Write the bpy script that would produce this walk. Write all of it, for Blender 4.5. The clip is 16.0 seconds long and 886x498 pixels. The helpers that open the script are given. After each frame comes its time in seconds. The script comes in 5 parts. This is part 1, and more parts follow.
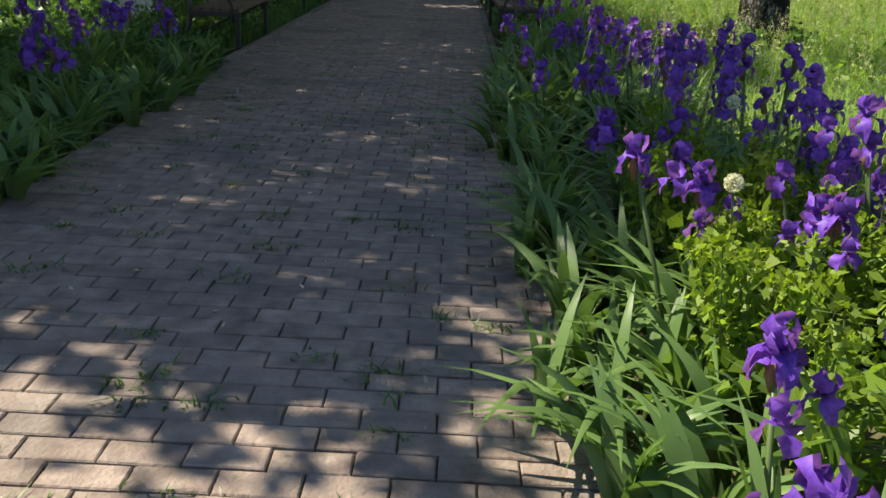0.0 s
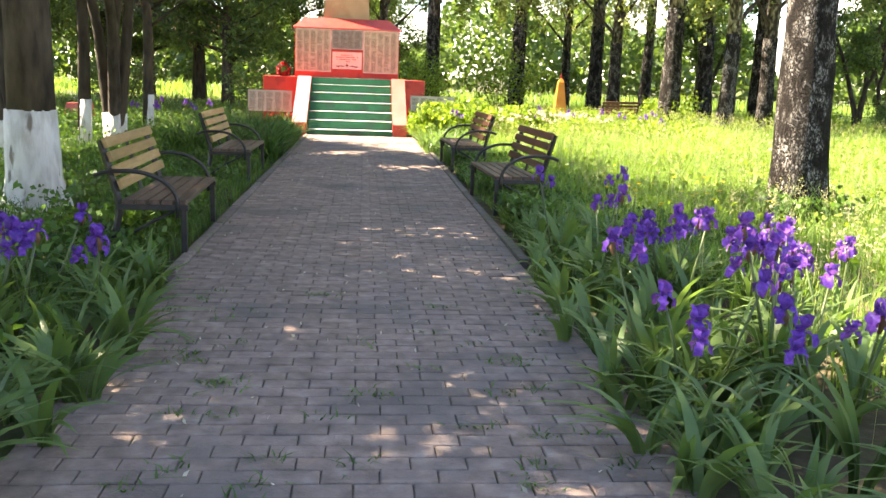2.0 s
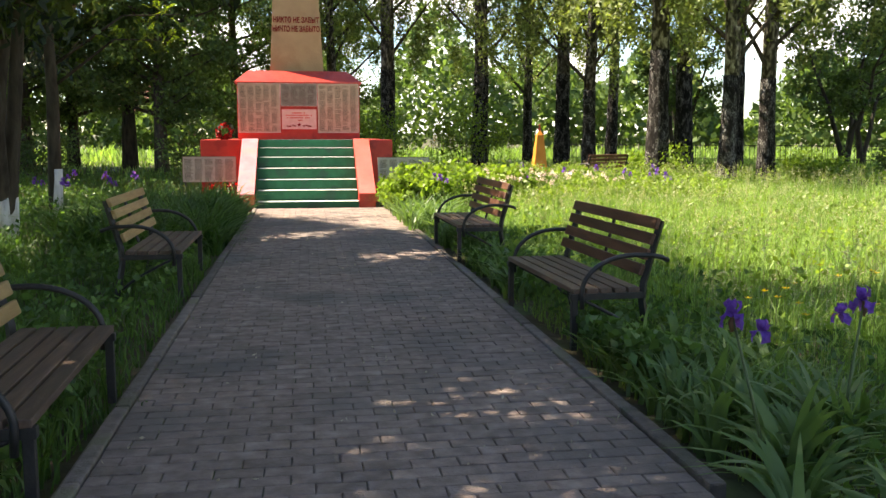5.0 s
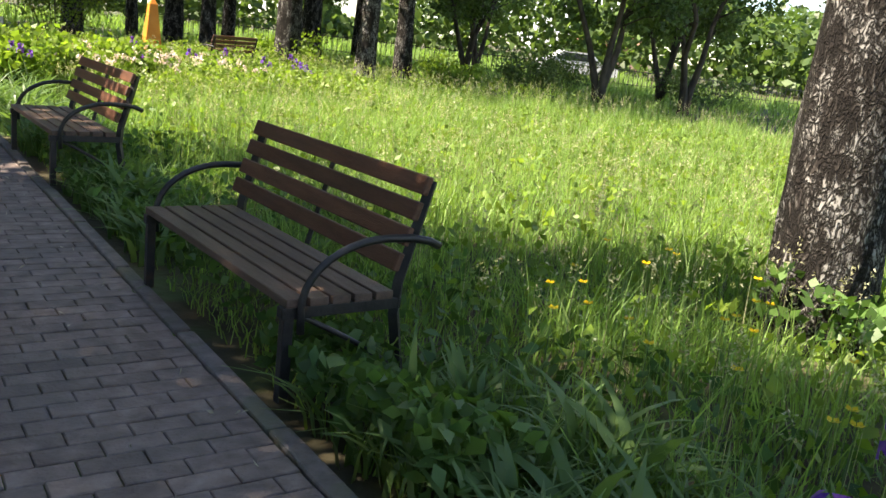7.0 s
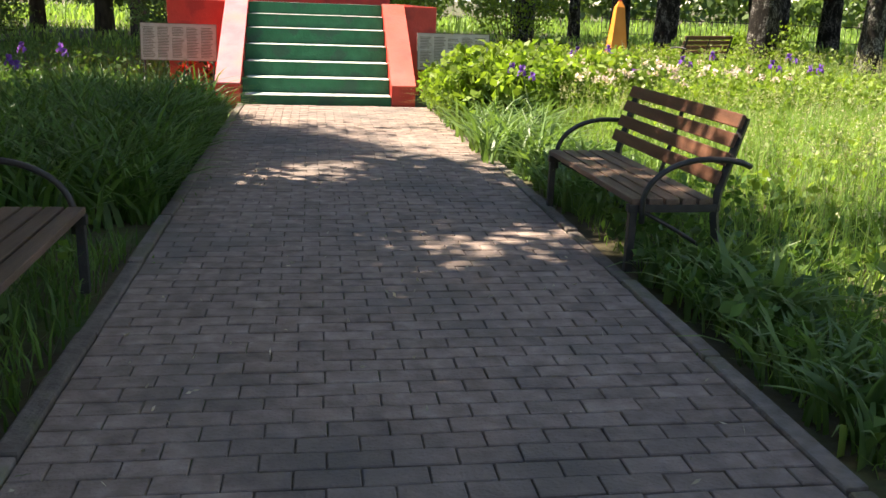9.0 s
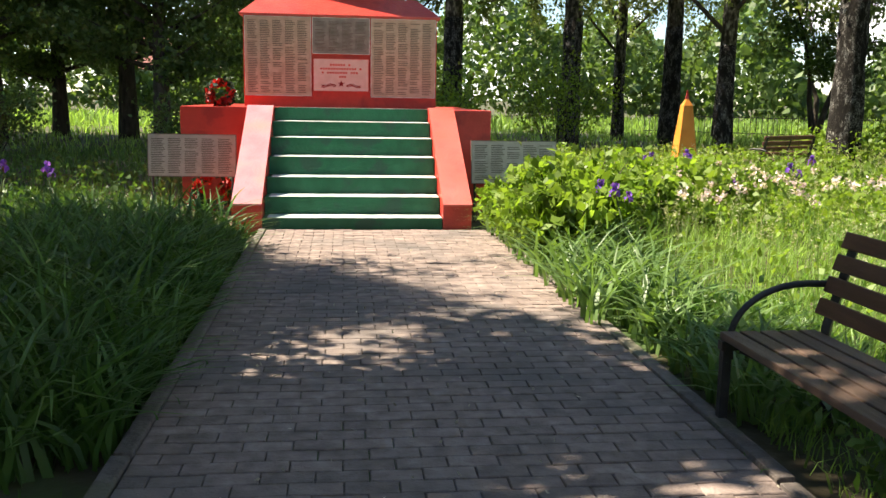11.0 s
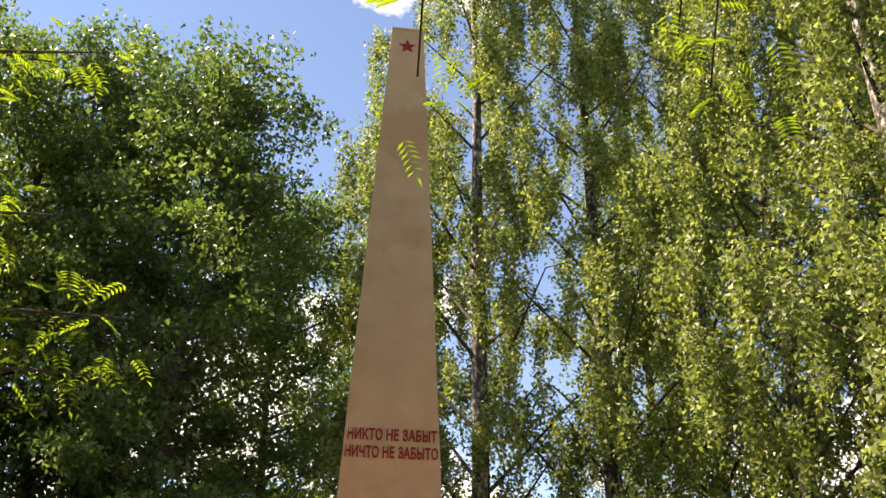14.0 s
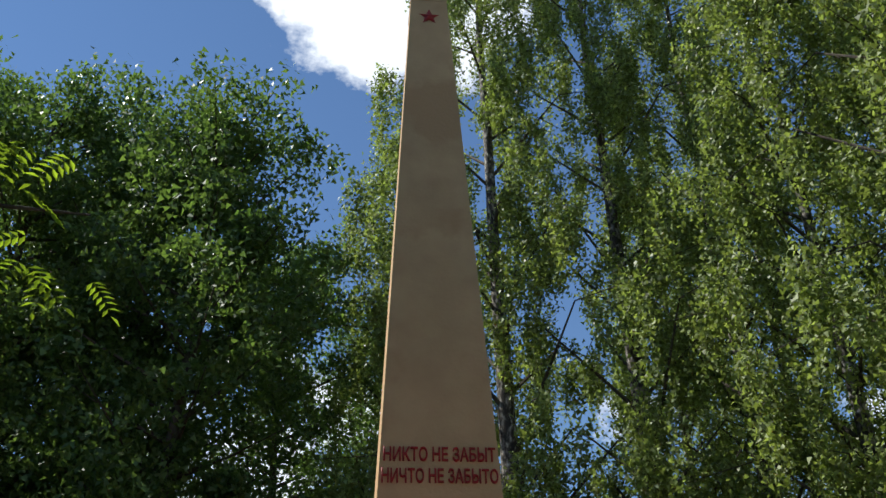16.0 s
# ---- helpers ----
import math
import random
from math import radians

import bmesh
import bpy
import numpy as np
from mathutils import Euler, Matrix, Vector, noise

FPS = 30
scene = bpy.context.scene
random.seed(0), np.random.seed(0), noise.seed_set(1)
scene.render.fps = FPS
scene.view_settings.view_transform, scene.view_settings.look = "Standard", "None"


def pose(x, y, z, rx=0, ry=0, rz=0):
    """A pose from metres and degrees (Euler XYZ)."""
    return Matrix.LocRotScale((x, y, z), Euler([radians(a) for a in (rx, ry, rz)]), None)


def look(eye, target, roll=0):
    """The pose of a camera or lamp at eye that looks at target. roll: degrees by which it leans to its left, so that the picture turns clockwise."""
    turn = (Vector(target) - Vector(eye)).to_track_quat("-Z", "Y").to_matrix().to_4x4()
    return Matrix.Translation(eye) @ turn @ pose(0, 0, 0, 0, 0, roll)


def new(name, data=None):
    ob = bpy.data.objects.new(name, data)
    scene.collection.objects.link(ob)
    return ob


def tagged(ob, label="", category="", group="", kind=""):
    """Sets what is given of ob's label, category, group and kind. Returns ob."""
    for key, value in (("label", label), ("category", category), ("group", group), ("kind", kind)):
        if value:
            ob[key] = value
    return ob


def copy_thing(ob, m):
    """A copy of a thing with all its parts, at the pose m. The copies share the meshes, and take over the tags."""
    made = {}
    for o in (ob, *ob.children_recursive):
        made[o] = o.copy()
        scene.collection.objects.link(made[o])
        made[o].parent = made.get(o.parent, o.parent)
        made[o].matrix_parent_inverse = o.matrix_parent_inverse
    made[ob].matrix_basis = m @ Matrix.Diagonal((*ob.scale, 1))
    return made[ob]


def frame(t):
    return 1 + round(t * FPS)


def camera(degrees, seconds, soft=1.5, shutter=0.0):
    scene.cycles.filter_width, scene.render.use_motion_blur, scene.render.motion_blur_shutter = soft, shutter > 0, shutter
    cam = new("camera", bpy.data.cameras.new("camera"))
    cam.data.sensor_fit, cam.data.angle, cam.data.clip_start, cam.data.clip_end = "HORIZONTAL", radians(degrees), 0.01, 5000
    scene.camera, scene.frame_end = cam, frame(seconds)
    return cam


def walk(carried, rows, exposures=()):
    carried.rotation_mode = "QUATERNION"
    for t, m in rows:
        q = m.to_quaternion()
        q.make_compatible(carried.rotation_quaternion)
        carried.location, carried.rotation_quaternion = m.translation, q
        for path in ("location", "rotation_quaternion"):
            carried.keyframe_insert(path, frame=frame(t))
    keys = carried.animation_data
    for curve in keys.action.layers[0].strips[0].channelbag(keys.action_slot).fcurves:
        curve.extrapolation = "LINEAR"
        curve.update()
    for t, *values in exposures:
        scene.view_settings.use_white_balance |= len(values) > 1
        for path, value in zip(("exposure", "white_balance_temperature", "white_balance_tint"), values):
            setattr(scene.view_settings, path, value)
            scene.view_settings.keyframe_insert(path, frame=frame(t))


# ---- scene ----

import collections

cam = camera(53.3, 16.0, soft=1.5)
PATH = [
    (0, (0.771, 1.384, 1.208), (0.774, 3.265, 0.528), 3.10),
    (0.5, (0.511, 1.920, 1.237), (0.792, 3.810, 0.646), 2.70),
    (1, (0.378, 2.488, 1.238), (0.748, 4.380, 0.704), 1.10),
    (1.5, (0.205, 3.011, 1.263), (0.461, 4.935, 0.780), 2.10),
    (2, (-0.003, 3.548, 1.337), (0.181, 5.503, 0.956), 2.10),
    (2.5, (-0.139, 4.107, 1.335), (-0.050, 6.086, 1.061), 1.00),
    (3, (-0.327, 4.642, 1.370), (-0.264, 6.636, 1.232), 1.80),
    (5.5, (-0.334, 7.515, 1.351), (0.112, 9.436, 1.020), 1.00),
    (6, (-0.215, 8.109, 1.271), (0.522, 9.924, 0.869), 4.00),
    (6.5, (-0.055, 8.741, 1.275), (1.057, 10.346, 0.841), 5.80),
    (7, (0.042, 9.469, 1.344), (1.160, 11.062, 0.881), 6.70),
    (7.5, (-0.085, 10.158, 1.315), (0.829, 11.875, 0.846), 6.80),
    (8, (-0.187, 10.737, 1.315), (0.458, 12.561, 0.809), 3.60),
    (8.5, (-0.310, 11.334, 1.328), (0.034, 13.228, 0.787), 2.70),
    (11, (-0.410, 14.074, 1.379), (-0.188, 16.033, 1.043), 1.00),
    (11.5, (-0.618, 14.644, 1.372), (-0.386, 16.624, 1.214), 1.70),
    (12, (-0.717, 15.070, 1.449), (-0.515, 17.059, 1.524), 0.40),
    (12.5, (-0.848, 15.645, 1.444), (-0.672, 17.605, 1.801), 1.13),
    (13, (-0.933, 16.178, 1.439), (-0.692, 18.071, 2.036), 1.10),
    (13.5, (-1.011, 16.677, 1.427), (-0.739, 18.503, 2.196), 1.55),
    (14, (-1.080, 17.257, 1.417), (-0.869, 19.041, 2.296), 1.02),
    (14.5, (-1.142, 17.748, 1.393), (-0.936, 19.474, 2.382), 0.98),
    (15, (-1.189, 18.364, 1.410), (-0.977, 20.013, 2.521), -0.80),
    (15.5, (-1.240, 18.875, 1.420), (-1.055, 20.499, 2.573), -0.69),
    (16, (-1.286, 19.313, 1.403), (-1.083, 21.017, 2.431), -1.40),
]
walk(cam, [(t, look(eye, target, roll)) for t, eye, target, roll in PATH],
     exposures=((0, 1.1, 7300, 3), (0.5, 2.2, 7700, 9), (1, 2.5, 8100, 14), (1.5, 3.1, 8200, 16), (2, 2.9, 8200, 15), (3, 2.7, 8000, 14), (5.5, 1.85, 7600, 11), (6.5, 2.0, 7400, 13), (7, 1.9, 7300, 12),
                (8.5, 1.9, 7600, 13), (11, 1.6, 7300, 9), (12.5, 1.95, 8700, 20), (13.4, 1.95, 9000, 23), (14, 1.7, 8300, 20), (14.5, 1.4, 7700, 17), (15, 0.75, 6500, 8), (16, 0.55, 6200, 7)))


# ---- light ----
SUN_TO = Vector((-0.95, 0.33, 1.28)).normalized()
sun_data = bpy.data.lights.new("sun", "SUN")
sun_data.energy, sun_data.angle, sun_data.color = 5.0, radians(0.53), (1.0, 0.94, 0.84)
sun = new("sun", sun_data)
sun.matrix_world = look((0, 0, 40), Vector((0, 0, 40)) - SUN_TO)

world = bpy.data.worlds.new("world")
scene.world = world
world.use_nodes = True
wn, wl = world.node_tree.nodes, world.node_tree.links
wn.clear()
w_out = wn.new("ShaderNodeOutputWorld")
w_bg = wn.new("ShaderNodeBackground")
w_sky = wn.new("ShaderNodeTexSky")
w_sky.sky_type, w_sky.sun_disc = "NISHITA", False
w_sky.sun_elevation, w_sky.sun_rotation = math.asin(SUN_TO.z), math.atan2(SUN_TO.x, SUN_TO.y)
w_sky.air_density, w_sky.dust_density, w_sky.ozone_density = 1.0, 0.0, 5.0
w_co = wn.new("ShaderNodeTexCoord")
w_map = wn.new("ShaderNodeMapping")
w_map.inputs["Scale"].default_value = (1.6, 1.6, 2.4)
w_map.inputs["Location"].default_value = (0.32, 0.1, 0.05)
w_noise = wn.new("ShaderNodeTexNoise")
w_noise.inputs["Scale"].default_value, w_noise.inputs["Detail"].default_value, w_noise.inputs["Roughness"].default_value = 2.6, 9, 0.58
w_ramp = wn.new("ShaderNodeValToRGB")
w_ramp.color_ramp.elements[0].position, w_ramp.color_ramp.elements[1].position = 0.50, 0.56
w_mix = wn.new("ShaderNodeMix")
w_mix.data_type = "RGBA"
w_mix.inputs["B"].default_value = (8.5, 8.7, 9.2, 1)
wl.new(w_co.outputs["Generated"], w_map.inputs["Vector"])
wl.new(w_map.outputs["Vector"], w_noise.inputs["Vector"])
# one large cumulus high over the monument, thin haze low down
w_dot = wn.new("ShaderNodeVectorMath")
w_dot.operation = "DOT_PRODUCT"
w_dot.inputs[1].default_value = Vector((0.05, 0.62, 0.78)).normalized()
w_near = wn.new("ShaderNodeMapRange")
w_near.inputs["From Min"].default_value, w_near.inputs["From Max"].default_value = 0.975, 0.998
w_near.inputs["To Min"].default_value, w_near.inputs["To Max"].default_value = -0.12, 0.16
w_sep = wn.new("ShaderNodeSeparateXYZ")
w_low = wn.new("ShaderNodeMapRange")
w_low.inputs["From Min"].default_value, w_low.inputs["From Max"].default_value = 0.08, 0.5
w_low.inputs["To Min"].default_value, w_low.inputs["To Max"].default_value = 0.16, 0.0
w_sum = wn.new("ShaderNodeMath")
w_sum2 = wn.new("ShaderNodeMath")
wl.new(w_co.outputs["Generated"], w_dot.inputs[0])
wl.new(w_dot.outputs["Value"], w_near.inputs["Value"])
wl.new(w_co.outputs["Generated"], w_sep.inputs["Vector"])
wl.new(w_sep.outputs["Z"], w_low.inputs["Value"])
wl.new(w_noise.outputs["Fac"], w_sum.inputs[0])
wl.new(w_near.outputs["Result"], w_sum.inputs[1])
wl.new(w_sum.outputs["Value"], w_sum2.inputs[0])
wl.new(w_low.outputs["Result"], w_sum2.inputs[1])
wl.new(w_sum2.outputs["Value"], w_ramp.inputs["Fac"])
wl.new(w_ramp.outputs["Color"], w_mix.inputs["Factor"])
wl.new(w_sky.outputs["Color"], w_mix.inputs["A"])
wl.new(w_mix.outputs["Result"], w_bg.inputs["Color"])
w_bg.inputs["Strength"].default_value = 0.085
wl.new(w_bg.outputs["Background"], w_out.inputs["Surface"])


# ---- materials ----
def ramp(nodes, stops):
    r = nodes.new("ShaderNodeValToRGB")
    el = r.color_ramp.elements
    while len(el) < len(stops):
        el.new(0.5)
    for e, (p, c) in zip(el, stops):
        e.position, e.color = p, (*c, 1)
    return r


def material(name, stops, scale=8.0, rough=0.8, detail=6, bump=0.2, bump_scale=None, stretch=(1, 1, 1), metal=0.0, per="object", vary=0.25,
             translucent=0.0, spot=None, spot_scale=2.0, spot_range=(0.55, 0.62), spec=0.3):
    """Grain by noise over stops, random tone per object or island, stains as a second noise, bump."""
    m = bpy.data.materials.new(name)
    m.use_nodes = True
    n, l = m.node_tree.nodes, m.node_tree.links
    bsdf, out = n["Principled BSDF"], n["Material Output"]
    co = n.new("ShaderNodeTexCoord")
    mp = n.new("ShaderNodeMapping")
    mp.inputs["Scale"].default_value = stretch
    geo = n.new("ShaderNodeNewGeometry")
    l.new(geo.outputs["Position"], mp.inputs["Vector"])
    nz = n.new("ShaderNodeTexNoise")
    nz.inputs["Scale"].default_value, nz.inputs["Detail"].default_value = scale, detail
    l.new(mp.outputs["Vector"], nz.inputs["Vector"])
    rp = ramp(n, stops)
    l.new(nz.outputs["Fac"], rp.inputs["Fac"])
    colour = rp.outputs["Color"]
    if spot:
        nz2 = n.new("ShaderNodeTexNoise")
        nz2.inputs["Scale"].default_value, nz2.inputs["Detail"].default_value = spot_scale, 5
        l.new(mp.outputs["Vector"], nz2.inputs["Vector"])
        r2 = ramp(n, [(spot_range[0], (0, 0, 0)), (spot_range[1], (1, 1, 1))])
        l.new(nz2.outputs["Fac"], r2.inputs["Fac"])
        mx = n.new("ShaderNodeMix")
        mx.data_type = "RGBA"
        mx.inputs["B"].default_value = (*spot, 1)
        l.new(r2.outputs["Color"], mx.inputs["Factor"])
        l.new(colour, mx.inputs["A"])
        colour = mx.outputs["Result"]
    hsv = n.new("ShaderNodeHueSaturation")
    mr = n.new("ShaderNodeMapRange")
    mr.inputs["To Min"].default_value, mr.inputs["To Max"].default_value = 1 - vary, 1 + vary
    if per == "island":
        l.new(geo.outputs["Random Per Island"], mr.inputs["Value"])
    else:
        info = n.new("ShaderNodeObjectInfo")
        l.new(info.outputs["Random"], mr.inputs["Value"])
    l.new(mr.outputs["Result"], hsv.inputs["Value"])
    l.new(colour, hsv.inputs["Color"])
    colour = hsv.outputs["Color"]
    l.new(colour, bsdf.inputs["Base Color"])
    bsdf.inputs["Roughness"].default_value, bsdf.inputs["Metallic"].default_value = rough, metal
    bsdf.inputs["Specular IOR Level"].default_value = spec
    if bump:
        bz = n.new("ShaderNodeTexNoise")
        bz.inputs["Scale"].default_value, bz.inputs["Detail"].default_value = bump_scale or scale * 4, 5
        l.new(mp.outputs["Vector"], bz.inputs["Vector"])
        bp = n.new("ShaderNodeBump")
        bp.inputs["Strength"].default_value, bp.inputs["Distance"].default_value = bump, 0.02
        l.new(bz.outputs["Fac"], bp.inputs["Height"])
        l.new(bp.outputs["Normal"], bsdf.inputs["Normal"])
    if translucent:
        tr = n.new("ShaderNodeBsdfTranslucent")
        tint = n.new("ShaderNodeMix")
        tint.data_type, tint.blend_type = "RGBA", "MULTIPLY"
        tint.inputs["Factor"].default_value = 1
        tint.inputs["B"].default_value = (1.22, 1.28, 0.62, 1)
        l.new(colour, tint.inputs["A"])
        l.new(tint.outputs["Result"], tr.inputs["Color"])
        sh = n.new("ShaderNodeMixShader")
        sh.inputs["Fac"].default_value = translucent
        l.new(bsdf.outputs["BSDF"], sh.inputs[1])
        l.new(tr.outputs["BSDF"], sh.inputs[2])
        l.new(sh.outputs["Shader"], out.inputs["Surface"])
    return m


def leaf_mat(name, dark, light, translucent=0.45, rough=0.45, vary=0.35, scale=1.3):
    return material(name, [(0.3, dark), (0.7, light)], scale, rough, 3, 0, per="island", vary=vary, translucent=translucent, spec=0.4)


def plated_bark(name):
    """Black furrows round pale, weathered plates, with true relief."""
    m = bpy.data.materials.new(name)
    m.use_nodes = True
    n, l = m.node_tree.nodes, m.node_tree.links
    bsdf = n["Principled BSDF"]
    geo, mp = n.new("ShaderNodeNewGeometry"), n.new("ShaderNodeMapping")
    mp.inputs["Scale"].default_value = (1.0, 1.0, 0.5)
    l.new(geo.outputs["Position"], mp.inputs["Vector"])
    warp, add = n.new("ShaderNodeTexNoise"), n.new("ShaderNodeMixRGB")
    warp.inputs["Scale"].default_value, warp.inputs["Detail"].default_value = 16, 6
    add.blend_type = "ADD"
    add.inputs["Fac"].default_value = 0.2
    l.new(mp.outputs["Vector"], warp.inputs["Vector"])
    l.new(mp.outputs["Vector"], add.inputs["Color1"])
    l.new(warp.outputs["Color"], add.inputs["Color2"])
    cell, patch = n.new("ShaderNodeTexVoronoi"), n.new("ShaderNodeTexNoise")
    cell.feature = "DISTANCE_TO_EDGE"
    cell.inputs["Scale"].default_value = 26
    patch.inputs["Scale"].default_value, patch.inputs["Detail"].default_value, patch.inputs["Roughness"].default_value = 7, 8, 0.7
    l.new(add.outputs["Color"], cell.inputs["Vector"])
    l.new(mp.outputs["Vector"], patch.inputs["Vector"])
    furrow = ramp(n, [(0.03, (0, 0, 0)), (0.28, (1, 1, 1))])
    tone = ramp(n, [(0.42, (0.022, 0.018, 0.016)), (0.49, (0.07, 0.06, 0.052)), (0.545, (0.32, 0.305, 0.285)), (0.74, (0.50, 0.48, 0.45))])
    l.new(cell.outputs["Distance"], furrow.inputs["Fac"])
    l.new(patch.outputs["Fac"], tone.inputs["Fac"])
    mx = n.new("ShaderNodeMix")
    mx.data_type = "RGBA"
    mx.inputs["A"].default_value = (0.018, 0.015, 0.013, 1)
    l.new(furrow.outputs["Color"], mx.inputs["Factor"])
    l.new(tone.outputs["Color"], mx.inputs["B"])
    l.new(mx.outputs["Result"], bsdf.inputs["Base Color"])
    bsdf.inputs["Roughness"].default_value, bsdf.inputs["Specular IOR Level"].default_value = 0.9, 0.2
    bp = n.new("ShaderNodeBump")
    bp.inputs["Strength"].default_value, bp.inputs["Distance"].default_value = 1.0, 0.03
    l.new(furrow.outputs["Color"], bp.inputs["Height"])
    l.new(bp.outputs["Normal"], bsdf.inputs["Normal"])
    return m


